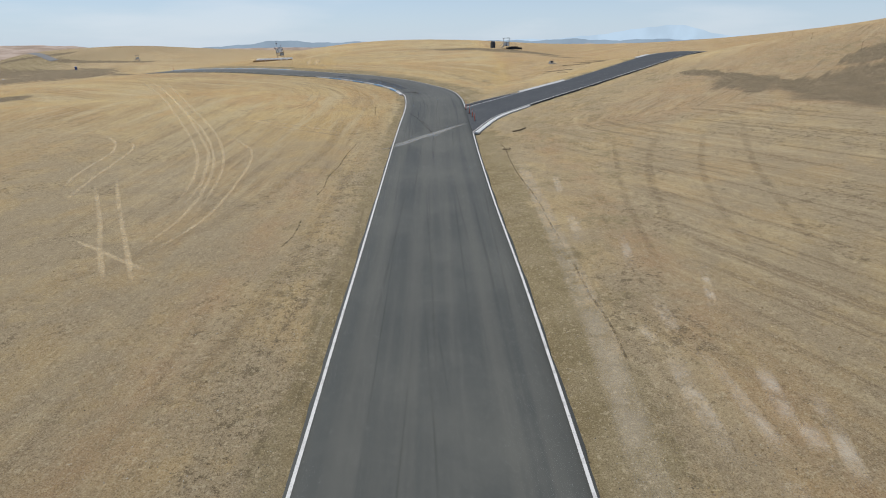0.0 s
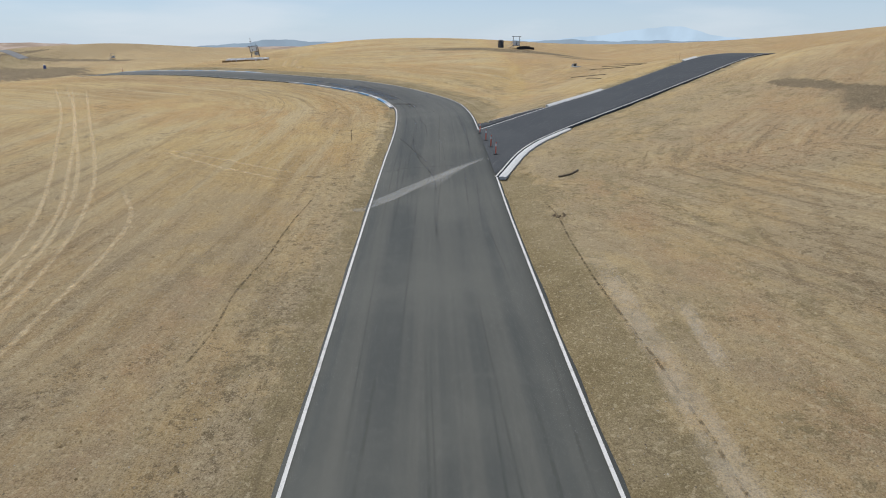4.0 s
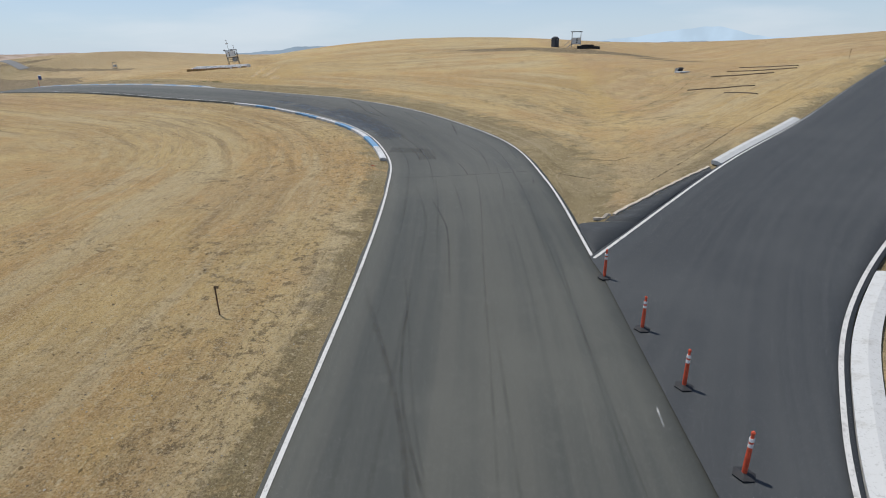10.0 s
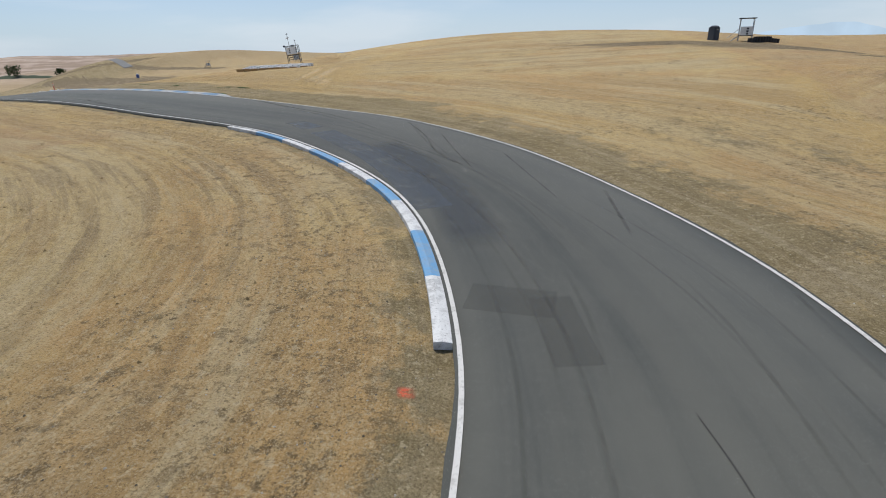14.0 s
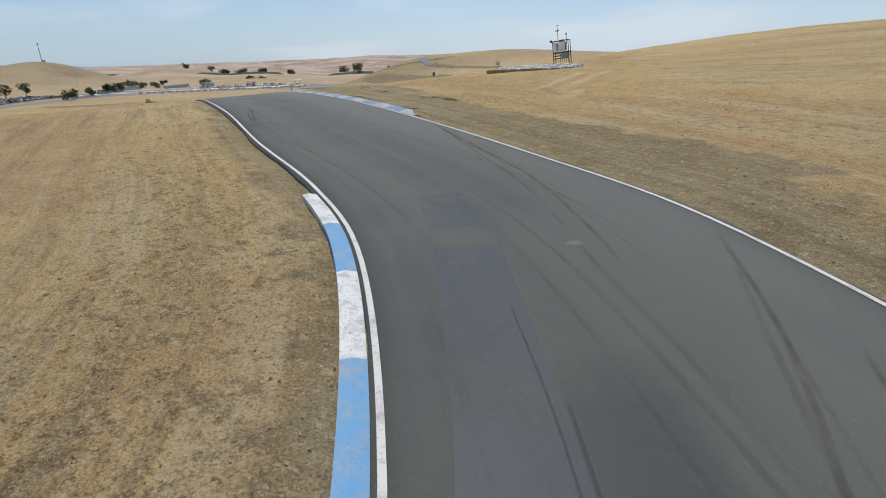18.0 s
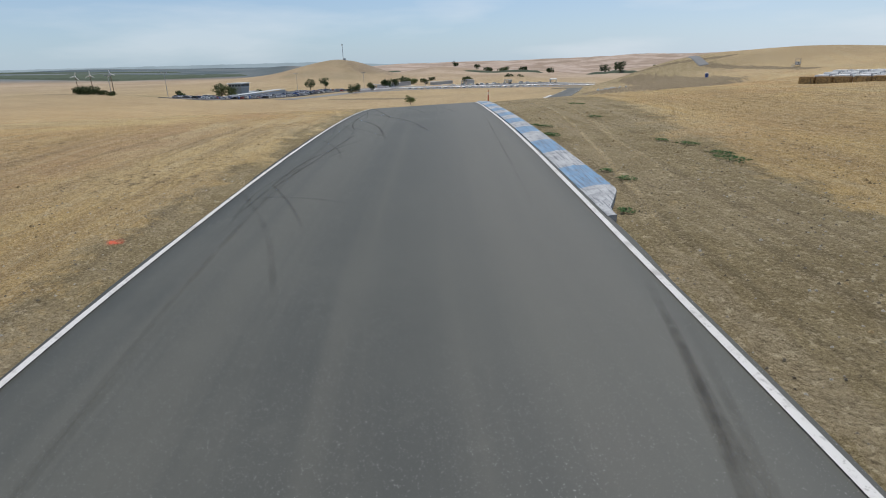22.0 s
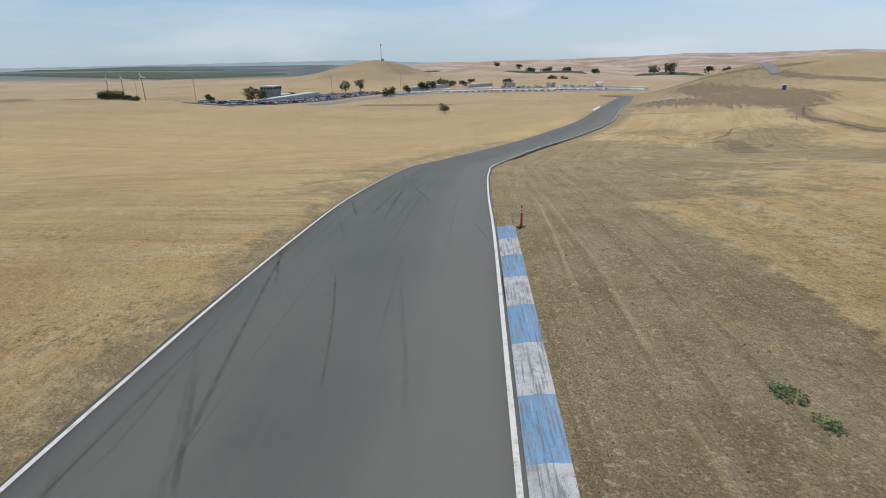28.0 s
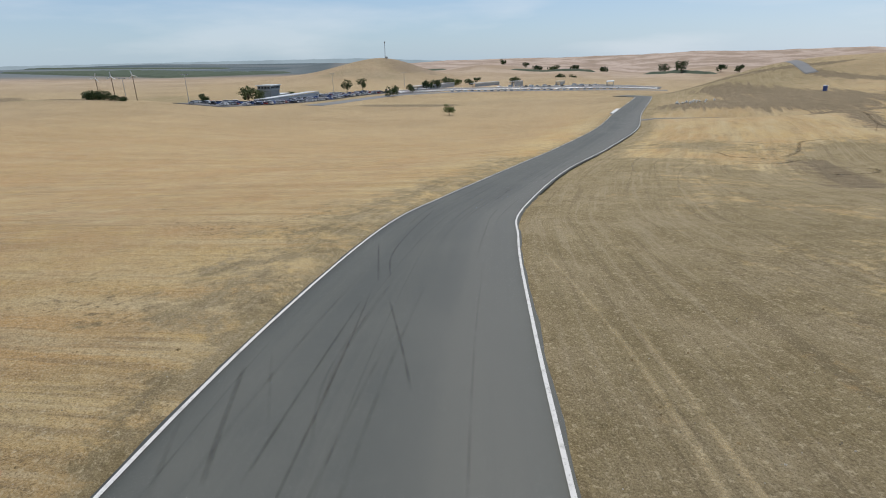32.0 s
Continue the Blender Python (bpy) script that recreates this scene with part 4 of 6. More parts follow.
FIELD_TRACKS = (
    ((-60.8, 112.5), (-45.7, 90.5), (-37.2, 76.5), (-31.0, 66.0), (-26.2, 57.0), (-23.2, 49.5), (-21.5, 44.0), (-20.1, 36.4)),
    ((-56.4, 110.0), (-38.5, 81.5), (-29.5, 67.0), (-24.7, 57.5), (-21.8, 50.0), (-19.9, 43.0), (-18.9, 37.3), (-18.8, 30.6), (-18.9, 26.4)),
    ((-25.2, 64.7), (-21.4, 59.4), (-19.6, 54.5), (-18.2, 47.0), (-17.1, 37.3), (-17.9, 30.0)),
    ((-39.7, 63.9), (-36.2, 59.6), (-34.6, 55.6), (-33.4, 48.7), (-31.5, 42.6)), ((-35.9, 61.4), (-33.8, 58.8), (-32.5, 53.9), (-31.1, 46.6), (-29.4, 39.9)),
    ((-29.6, 44.5), (-24.9, 37.1), (-21.0, 30.5), (-18.4, 26.4)), ((-29.4, 47.4), (-24.0, 38.1), (-19.4, 30.6), (-16.4, 25.6)),
    ((-23.8, 32.4), (-20.8, 30.5), (-16.4, 27.6)), ((-59.5, 113.2), (-44.9, 91.6), (-36.3, 77.6), (-30.2, 66.9), (-25.3, 57.8), (-22.4, 49.8), (-20.7, 44.2), (-19.5, 36.8)),
    ((-54.9, 110.8), (-37.6, 82.6), (-28.6, 67.8), (-23.8, 58.0), (-21.0, 50.3), (-19.2, 43.2), (-18.2, 37.6)))
MORE_TRACKS = (
    ((-26.0, 74.1), (-20.7, 70.8), (-15.9, 68.2), (-12.6, 66.6)), ((-26.8, 75.3), (-20.1, 72.3), (-15.8, 70.2), (-12.8, 68.7)),
    ((-28.0, 113.2), (-23.1, 104.4), (-21.7, 97.4), (-20.9, 88.3), (-21.9, 84.5), (-22.9, 80.2), (-25.1, 75.6)),
    ((-29.2, 112.4), (-24.4, 104.0), (-23.0, 97.0), (-22.3, 88.6), (-23.4, 84.2), (-25.0, 79.4)),
    ((-18.5, 112.0), (-16.2, 106.4), (-14.6, 98.0), (-14.9, 90.0)), ((-97.4, 165.7), (-83.0, 161.6), (-73.3, 157.7), (-65.7, 154.5), (-62.9, 154.1)),
    ((-85.9, 163.5), (-72.8, 158.4), (-67.8, 156.6), (-60.1, 153.4)), ((-60.0, 153.2), (-54.6, 151.2), (-44.9, 146.2), (-39.7, 143.5), (-34.9, 140.9)),
    ((-57.9, 153.9), (-50.7, 150.4), (-46.7, 148.3), (-43.6, 146.6), (-38.4, 144.4)), ((-120.8, 190.6), (-136.2, 200.7), (-146.3, 211.8), (-154.5, 226.7)),
    ((-118.8, 192.0), (-133.6, 202.4), (-142.9, 212.6), (-149.5, 226.0)), ((-112.0, 188.0), (-126.4, 200.6), (-136.0, 212.6)))
for line in FIELD_TRACKS:
    mark("wheel_track", line, 0.42, PALE_TRACK, "pale wheel track worn into the dry grass", 0.03, 0.12, step=0.8)
for line in MORE_TRACKS:
    old = line[0][0] > -27 and line[0][1] < 80
    mark("wheel_track", line, 0.36 if old else 0.26, PALE_TRACK if old else FAINT_TRACK, "pale wheel track worn into the ground", 0.03, 0.08, step=0.8)
for line, wide in ((((-33.6, 151.5), (-34.8, 157.5), (-36.6, 169.0)), 1.6), (((-35.4, 151.0), (-37.0, 158.0), (-38.9, 168.0)), 1.2), (((-31.0, 149.0), (-33.0, 155.0)), 1.8)):
    mark("worn_path", line, wide, PALE_TRACK, "pale worn path through the dry grass", 0.03, 0.25)
mark("gravel_lane", ((7.6, 52.0), (7.4, 40.0), (7.2, 30.0), (6.9, 20.4), (6.2, 10.5)), 1.3, GRAVEL_LANE, "pale compacted gravel lane beside the track", 0.03, 0.1, 1.2)
for line, wide in ((((10.6, 19.4), (10.8, 17.0), (10.9, 13.0)), 0.7), (((12.3, 14.9), (12.0, 13.4)), 0.9), (((8.9, 21.4), (9.2, 19.8)), 0.7), (((10.6, 24.5), (10.2, 20.5)), 0.8), (((9.6, 20.0), (9.2, 16.5), (9.2, 13.0)), 0.9), (((12.6, 18.5), (11.8, 14.5)), 0.8), (((11.3, 32.0), (10.4, 27.0)), 0.7), (((14.2, 27.0), (12.6, 22.0)), 0.6), (((9.0, 36.0), (8.6, 31.0)), 1.0), (((13.6, 16.5), (12.4, 12.0)), 0.7), (((10.4, 12.5), (9.8, 9.5)), 0.9), (((9.9, 46.0), (9.2, 40.0)), 0.8)):
    mark("chalky_patch", line, wide, CHALKY, "chalky pale patch of scraped soil", 0.03, 0.3)
# ruts laid flat on the ground, their depth shown only by dark colour
for line in (((-9.9, 63.1), (-10.2, 58.2), (-10.2, 54.5), (-10.2, 51.7), (-10.4, 49.6), (-10.4, 47.3), (-10.1, 44.5), (-10.2, 41.4)), ((-10.0, 36.1), (-9.9, 33.1), (-10.2, 31.2)),
             ((6.5, 61.3), (6.9, 58.4), (6.8, 54.1), (6.8, 49.0), (7.0, 44.3), (7.3, 38.9), (7.3, 34.1), (7.4, 30.6)), ((7.4, 28.1), (7.4, 24.3), (7.6, 21.6), (7.5, 17.9)),
             ((4.3, 99.0), (5.2, 97.8), (6.1, 96.9)), ((27.9, 139.5), (23.9, 133.0), (18.1, 125.9), (14.0, 123.2)), ((8.3, 94.1), (14.2, 101.1), (20.6, 108.8), (30.0, 118.3)),
             ((5.9, 102.2), (9.3, 100.3)), ((-140.2, 219.5), (-135.5, 217.6), (-133.0, 219.8), (-130.2, 221.4)), ((-132.0, 224.0), (-134.5, 229.5), (-140.1, 236.9), (-138.8, 242.0)), ((-130.0, 214.3), (-127.9, 217.2), (-129.2, 224.7)), ((-117.0, 214.0), (-114.6, 217.8), (-118.0, 221.2), (-122.0, 219.0)), ((-186, 310), (-166, 287), (-145, 262), (-128, 250), (-111, 238))):
    mark("rut", line, 0.16 if line[0][0] > -100 else 0.8, DARK_RUT, "narrow dark erosion rut in the dry ground", 0.03, 0.04, step=0.3)
for line, wide in ((((-25, 20), (-16, 36), (-13, 58), (-14, 80)), 1.6), (((-12.5, 12), (-9.4, 22), (-8.6, 40), (-8.8, 58)), 1.1), (((14, 30), (18, 46), (24, 60)), 0.9), (((17, 26), (21, 42), (28, 58)), 0.7),
                   (((11.5, 24), (14, 40), (19, 60)), 0.6), (((20, 24), (26, 44), (33, 60)), 0.8), (((-16, 96), (-22, 108), (-34, 117)), 0.8), (((-11, 88), (-14, 102), (-22, 114)), 0.7)):
    mark("soil_streak", line, wide, DARK_STREAK, "brown streak of turned soil in the dry grass", 0.025, 0.2, step=0.8)


# ---- grass, weeds and stones as scattered cover ----
def scatter_mesh(name, centres, shapes, material, label, category):
    """Joins many small pieces, each a shape (verts, faces) moved to a centre."""
    vs, fs, base = [], [], 0
    for c, (v, f) in zip(centres, shapes):
        vs.append(v + c)
        fs.extend(tuple(i + base for i in face) for face in f)
        base += len(v)
    ob = mesh_object(name, np.vstack(vs), fs, material)
    return tagged(ob, label, category, kind="stuff")


def cover_material(name, colours, rough=0.95):
    n = Nodes(name, rough)
    n.out.inputs["Specular IOR Level"].default_value = 0.1
    chance = n.tree.nodes.new("ShaderNodeNewGeometry").outputs["Random Per Island"]
    colour = n.mix(n.span(chance, 0.0, 0.5), colours[0], colours[1])
    return n.done(n.mix(n.span(chance, 0.5, 1.0), colour, colours[2]))


STRAW_TUFT = cover_material("straw_tufts", ((0.46, 0.325, 0.145), (0.60, 0.450, 0.215), (0.70, 0.56, 0.32)))
DRY_WEED = cover_material("dry_brown_weeds", ((0.20, 0.145, 0.076), (0.29, 0.210, 0.108), (0.40, 0.295, 0.155)))
STONES = cover_material("stones", ((0.13, 0.105, 0.075), (0.27, 0.23, 0.17), (0.50, 0.46, 0.38)))
GREEN_WEED = cover_material("green_weeds", ((0.045, 0.095, 0.035), (0.075, 0.145, 0.050), (0.115, 0.185, 0.075)))
dice = np.random.default_rng(21)
VIEW = np.array([eye[:2] for _, eye, _, _ in PATH])


def random_places(count, near, far, reach):
    """Places on open ground: near..far metres from the asphalt, within reach of the route flown."""
    out = []
    while len(out) < count:
        spots = VIEW[dice.integers(0, len(VIEW), 4000)] + dice.normal(0, reach, (4000, 2))
        for x, y in spots:
            d = TREE.find((x, y, 0))[2]
            if near < d < far and -120 < x < 60 and -10 < y < 200:
                out.append((x, y, d))
                if len(out) == count:
                    break
    return np.array(out)


def pebble(size):
    v = np.array([(1, 0, 0), (-1, 0, 0), (0, 1, 0), (0, -1, 0), (0, 0, 0.8), (0, 0, -0.5)], float)
    v = v * dice.uniform(0.6, 1.2, (6, 1)) * size
    return v, [(0, 2, 4), (2, 1, 4), (1, 3, 4), (3, 0, 4), (2, 0, 5), (1, 2, 5), (3, 1, 5), (0, 3, 5)]


def scatter(name, count, near, far, reach, shape, material, label, category, keep=None):
    spots = random_places(count, near, far, reach)
    if keep:
        spots = np.array([q for q in spots if keep(q)])
    z = np.array([top(x, y, False) for x, y, _ in spots])
    return scatter_mesh(name, np.stack([spots[:, 0], spots[:, 1], z], 1), [shape() for _ in spots], material, label, category)


def clumpy(q):
    return noise.noise((q[0] * 0.22, q[1] * 0.22, 3.0)) + 0.35 * noise.noise((q[0] * 1.1, q[1] * 1.1, 8.0)) > dice.uniform(-0.45, 0.25)


def sward(name, count, near, far, reach, low, high, blades, lean, material, label, category):
    """Many tufts at once: short blades that lean out of a common root."""
    spots = np.array([q for q in random_places(count, near, far, reach) if clumpy(q) and barren(q) < dice.uniform(0.15, 0.7)])
    centre = np.stack([spots[:, 0], spots[:, 1], [LAND.ray_cast((x, y, 400), (0, 0, -1))[0].z - 0.015 for x, y, _ in spots]], 1)
    centre = np.repeat(centre, blades, 0)
    m = len(centre)
    size = np.repeat(dice.uniform(low, high, len(spots)), blades)
    a, r = dice.uniform(0, 2 * np.pi, m), dice.uniform(0, 1.5, m) * size
    out = np.stack([np.cos(a), np.sin(a), np.zeros(m)], 1)
    root = centre + out * r[:, None]
    tips = root + (out * lean + (0, 0, 1)) * (size * dice.uniform(0.5, 1.1, m))[:, None]
    side = np.stack([-np.sin(a), np.cos(a), np.zeros(m)], 1) * (size * 0.12)[:, None]
    vs = np.stack([root - side, root + side, tips], 1).reshape(-1, 3)
    data = bpy.data.meshes.new(name)
    data.vertices.add(3 * m)
    data.vertices.foreach_set("co", vs.astype("f").ravel())
    data.loops.add(3 * m)
    data.loops.foreach_set("vertex_index", np.arange(3 * m, dtype="i"))
    data.polygons.add(m)
    data.polygons.foreach_set("loop_start", np.arange(0, 3 * m, 3, dtype="i"))
    data.update(calc_edges=True)
    data.materials.append(material)
    return tagged(new(name, data), label, category, kind="stuff")


def barren(q):
    """How bare the ground is at a place."""
    i, j = int(np.searchsorted(gx, q[0])), int(np.searchsorted(gy, q[1]))
    return bare[j * w + i]


sward("dry_grass", 360000, 1.2, 60, 15, 0.025, 0.068, 4, 1.1, STRAW_TUFT, "short dry straw-coloured grass tufts", "grass")
sward("dry_weeds", 60000, 0.9, 50, 14, 0.022, 0.06, 6, 1.0, DRY_WEED, "small brown dead weeds scattered in the grass", "weeds")
scatter("stones", 26000, 0.25, 9, 9, lambda: pebble(dice.uniform(0.012, 0.042)), STONES, "small stones and clods along the track verge", "stones")
scatter("clods", 5000, 2, 45, 15, lambda: pebble(dice.uniform(0.03, 0.08)), DRY_WEED, "dark clods of earth in the mown grass", "clods", clumpy)


# ---- parts ----
def part(name, data, material, parent, label=""):
    """Links a bmesh or (verts, faces) as one mesh under a thing."""
    if isinstance(data, bmesh.types.BMesh):
        mesh = bpy.data.meshes.new(name)
        data.to_mesh(mesh)
        data.free()
        mesh.materials.append(material)
        ob = new(name, mesh)
        ob.parent = parent
    else:
        ob = mesh_object(name, data[0], data[1], material, False, parent)
    return tagged(ob, label)


def box(x, y, z, cx=0.0, cy=0.0, cz=0.0, bevel=0.0, turn=None):
    bm = bmesh.new()
    bmesh.ops.create_cube(bm, size=1.0, matrix=Matrix.Translation((cx, cy, cz)) @ (turn or Matrix()) @ Matrix.Diagonal((x, y, z, 1)))
    if bevel:
        bmesh.ops.bevel(bm, geom=bm.edges[:], offset=bevel, segments=2, affect="EDGES")
    return bm


def tube(a, b, r0, r1=None, sides=10):
    a, b = Vector(a), Vector(b)
    bm = bmesh.new()
    turn = (b - a).to_track_quat("Z", "Y").to_matrix().to_4x4()
    bmesh.ops.create_cone(bm, cap_ends=True, segments=sides, radius1=r0, radius2=r0 if r1 is None else r1, depth=(b - a).length, matrix=Matrix.Translation((a + b) / 2) @ turn)
    return bm


def lathe(profile, sides=12):
    """A turned solid from (radius, height) pairs."""
    v = [(r * math.cos(2 * math.pi * k / sides), r * math.sin(2 * math.pi * k / sides), z) for r, z in profile for k in range(sides)]
    f = [(j * sides + k, j * sides + (k + 1) % sides, (j + 1) * sides + (k + 1) % sides, (j + 1) * sides + k) for j in range(len(profile) - 1) for k in range(sides)]
    return v, f + [tuple(range(sides))[::-1], tuple(range((len(profile) - 1) * sides, len(profile) * sides))]


def thing(name, x, y, z=None, turn=0.0, label="", category="", group=""):
    ob = tagged(new(name), label, category, group)
    ob.matrix_world = pose(x, y, top(x, y) if z is None else z, 0, 0, turn)
    return ob


ORANGE = plain("orange_plastic", (0.62, 0.085, 0.035), 0.5, vary=0.2, scale=9)
BLACK = plain("black_rubber", (0.022, 0.022, 0.023), 0.75)
REFLECT = plain("reflective_white", (0.80, 0.80, 0.78), 0.4, vary=0.08)
STEEL = plain("galvanised_steel", (0.40, 0.41, 0.42), 0.45, 0.7)
DARK_STEEL = plain("dark_painted_steel", (0.055, 0.055, 0.058), 0.55, 0.3)
RUST = plain("rusty_steel", (0.12, 0.070, 0.040), 0.85, 0.2, 0.3)
WHITE_BOARD = plain("white_board", (0.66, 0.66, 0.64), 0.6, vary=0.1, scale=2)
GREY_BOARD = plain("grey_board", (0.36, 0.37, 0.37), 0.7, vary=0.12, scale=2)
TARP = plain("white_sheeting", (0.80, 0.78, 0.74), 0.6, vary=0.12, scale=1.5)
HAY = plain("hay", (0.36, 0.235, 0.105), 0.95, vary=0.35, scale=7)
WOOD = plain("weathered_wood", (0.16, 0.115, 0.07), 0.9, vary=0.3, scale=5)
RED_PAINT = mark_material("red_marking_paint", (0.60, 0.10, 0.055), 0.85, 5.0, 0.9, 0.35, 0.6)
BLUE_PLASTIC = plain("blue_plastic", (0.055, 0.10, 0.30), 0.5)
NAVY = plain("dark_blue_plastic", (0.030, 0.038, 0.055), 0.5)
GLASS_DARK = plain("dark_window", (0.03, 0.04, 0.05), 0.15)


def delineator(x, y, lean=0.0):
    ob = thing("delineator_post", x, y, None, lean, "orange-red plastic delineator post with white bands on a black base", "delineator", "delineators")
    part("base", lathe(((0.24, 0.0), (0.245, 0.03), (0.16, 0.055), (0.075, 0.075), (0.05, 0.08)), 6), BLACK, ob, "black rubber base")
    part("post", lathe(((0.052, 0.05), (0.055, 0.35), (0.045, 0.95), (0.03, 1.0), (0.03, 1.05)), 12), ORANGE, ob)
    for z in (0.74, 0.88):
        part("band", lathe(((0.0525, z), (0.0535, z + 0.01), (0.0515, z + 0.075), (0.0505, z + 0.085)), 12), REFLECT, ob, "white reflective band")
    part("cap", lathe(((0.03, 1.05), (0.042, 1.06), (0.042, 1.10), (0.02, 1.13)), 12), ORANGE, ob)
    return ob


for x, y in ((3.66, 83.17), (4.01, 79.67), (4.27, 76.89), (4.46, 73.98), (-74.5, 156.75)):
    delineator(x, y)


def marker_stake(x, y, tall=1.05, label="rusty steel marker stake with a small tag"):
    ob = thing("marker_stake", x, y, None, 20, label, "stake")
    part("stake", box(0.045, 0.03, tall + 0.2, 0, 0, tall / 2 - 0.1, 0.006), RUST, ob)
    part("tag", box(0.16, 0.02, 0.10, 0.04, 0.01, tall - 0.02, 0.005, Matrix.Rotation(0.3, 4, "Y")), WOOD, ob)
    return ob


marker_stake(-9.8, 80.7)
for x, y in ((58.5, 79.3), (49.7, 143.5), (-139.5, 252.8), (72, 122), (66, 108), (62, 96)):
    marker_stake(x, y, 1.3, "plain weathered stake standing in dry grass")


ROLL = plain("weathered_straw_roll", (0.170, 0.130, 0.085), 0.95, vary=0.3, scale=7)


def wattle(a, b, thick=0.09):
    """A straw roll laid on the slope."""
    line = curve((a, ((a[0] + b[0]) / 2 + 0.2, (a[1] + b[1]) / 2 - 0.15), b), 0.7)
    pts = [(x, y, top(x, y) + thick * 0.5) for x, y in line]
    ring, v, f = 8, [], []
    for i, (x, y, z) in enumerate(pts):
        dx, dy = np.array(line[min(i + 1, len(line) - 1)]) - line[max(i - 1, 0)]
        d = math.hypot(dx, dy)
        r = thick * (0.85 + 0.3 * noise.noise((x, y, 0)))
        for k in range(ring):
            c, q = math.cos(2 * math.pi * k / ring) * r, math.sin(2 * math.pi * k / ring) * r
            v.append((x - dy / d * c, y + dx / d * c, z + q))
    f = [(i * ring + k, i * ring + (k + 1) % ring, (i + 1) * ring + (k + 1) % ring, (i + 1) * ring + k) for i in range(len(pts) - 1) for k in range(ring)]
    ob = mesh_object("straw_wattle", v, f + [tuple(range(ring))[::-1], tuple(range(len(v) - ring, len(v)))], ROLL, True)
    return tagged(ob, "brown straw roll laid across the grassy slope", "erosion roll", "straw wattles")


for a, b in (((37.6, 148.0), (42.2, 141.5)), ((29.7, 138.3), (35.5, 134.5)), ((24.6, 132.1), (29.6, 126.7)), ((25.7, 125.0), (27.1, 120.9)), ((33.0, 141.5), (39.5, 137.0))):
    wattle(a, b)
wattle((8.65, 66.15), (10.35, 67.15), 0.11)

# red paint on the ground
for x, y in ((-8.0, 101.6), (-41.0, 130.2), (-83.2, 145.3)):
    mark("paint_spot", ((x - 0.22, y), (x + 0.22, y + 0.1)), 0.4, RED_PAINT, "faded red marking paint on the ground", 0.03, 0.3, step=0.1)


def weed(x, y, size):
    v, f = [], []
    for _ in range(int(260 * size)):
        a, r = dice.uniform(0, 2 * np.pi), size * math.sqrt(dice.uniform(0, 1)) * dice.uniform(0.75, 1.15)
        px, py = math.cos(a) * r, 0.7 * math.sin(a) * r
        z = 0.02 + 0.13 * size * (1 - (r / size) ** 2 * 0.8) * dice.uniform(0.4, 1.2)
        t, l = dice.uniform(0, 2 * np.pi), dice.uniform(0.03, 0.07)
        ux, uy = math.cos(t) * l, math.sin(t) * l
        k = len(v)
        v += [(px, py, z), (px + ux - uy * 0.4, py + uy + ux * 0.4, z + 0.02), (px + 2 * ux, py + 2 * uy, z + dice.uniform(-0.02, 0.03)), (px + ux + uy * 0.4, py + uy - ux * 0.4, z + 0.02)]
        f.append((k, k + 1, k + 2, k + 3))
    ob = thing("green_weed", x, y, None, 0, "low spreading green weed on bare brown earth", "weed", "green weeds")
    tagged(part("foliage", (v, f), GREEN_WEED, ob), kind="stuff")
    return ob


for x, y, size in ((-38.9, 146.8, 0.62), (-39.6, 147.3, 0.42), (-50.3, 150.6, 0.45), (-49.8, 147.3, 0.45), (-47.4, 146.1, 0.42), (-50.7, 147.3, 0.28), (-59.0, 155.5, 0.45), (-57.9, 155.3, 0.34),
                   (-46.9, 145.9, 0.40), (-41.5, 147.9, 0.42), (-42.7, 147.8, 0.28), (-39.2, 143.3, 0.30), (-40.3, 143.5, 0.24), (-37.1, 141.5, 0.24)):
    weed(x, y, size)


# ---- marshal post behind the bales ----
def bale(x, y, turn, long=1.1):
    bm = box(long, 0.75, 0.60, 0, 0, 0.28, 0.05)
    for v in bm.verts:
        v.co += Vector((noise.noise((v.co * 3) + Vector((x, y, 0))), noise.noise((v.co * 3) + Vector((y, x, 3))), 0)) * 0.06
    ob = thing("hay_bale", x, y, top(x, y), turn, "brown rectangular hay bale in a barrier row", "hay bale", "hay bales")
    part("straw_block", bm, HAY, ob)
    for k in (-0.3, 0.3):
        part("twine", box(0.03, 0.77, 0.615, k * long, 0, 0.28, 0.01), WOOD, ob)
    return ob


ROW_A, ROW_B = np.array((-58.6, 177.7)), np.array((-46.9, 180.9))
ROW_WAY = (ROW_B - ROW_A) / np.linalg.norm(ROW_B - ROW_A)
ROW_BACK = np.array((-ROW_WAY[1], ROW_WAY[0]))
ROW_TURN = math.degrees(math.atan2(ROW_WAY[1], ROW_WAY[0]))
for k, along in enumerate((0.2, 1.35, 2.6, 3.95, 5.1, 6.25, 7.4, 9.0, 10.8)):
    bale(*(ROW_A + ROW_WAY * along + ROW_BACK * (0.15 if k % 3 else 0.0)), ROW_TURN + (k * 7 % 5 - 2))
for row in range(3):
    for k in range(8):
        x, y = ROW_A + ROW_WAY * (1.0 + 1.38 * k + 0.2 * row) + ROW_BACK * (1.3 + 1.25 * row)
        ob = thing("barrier_block", x, y, top(x, y), ROW_TURN + (k * 5 % 3 - 1), "barrier block wrapped in white sheeting", "barrier", "white barrier blocks")
        part("block", box(1.33, 1.15, 0.58 + 0.05 * ((k * 3 + row) % 3), 0, 0, 0.29, 0.06), TARP, ob)
        part("strap", box(0.06, 1.17, 0.72, 0.45, 0, 0.30, 0.01), GREY_BOARD, ob)


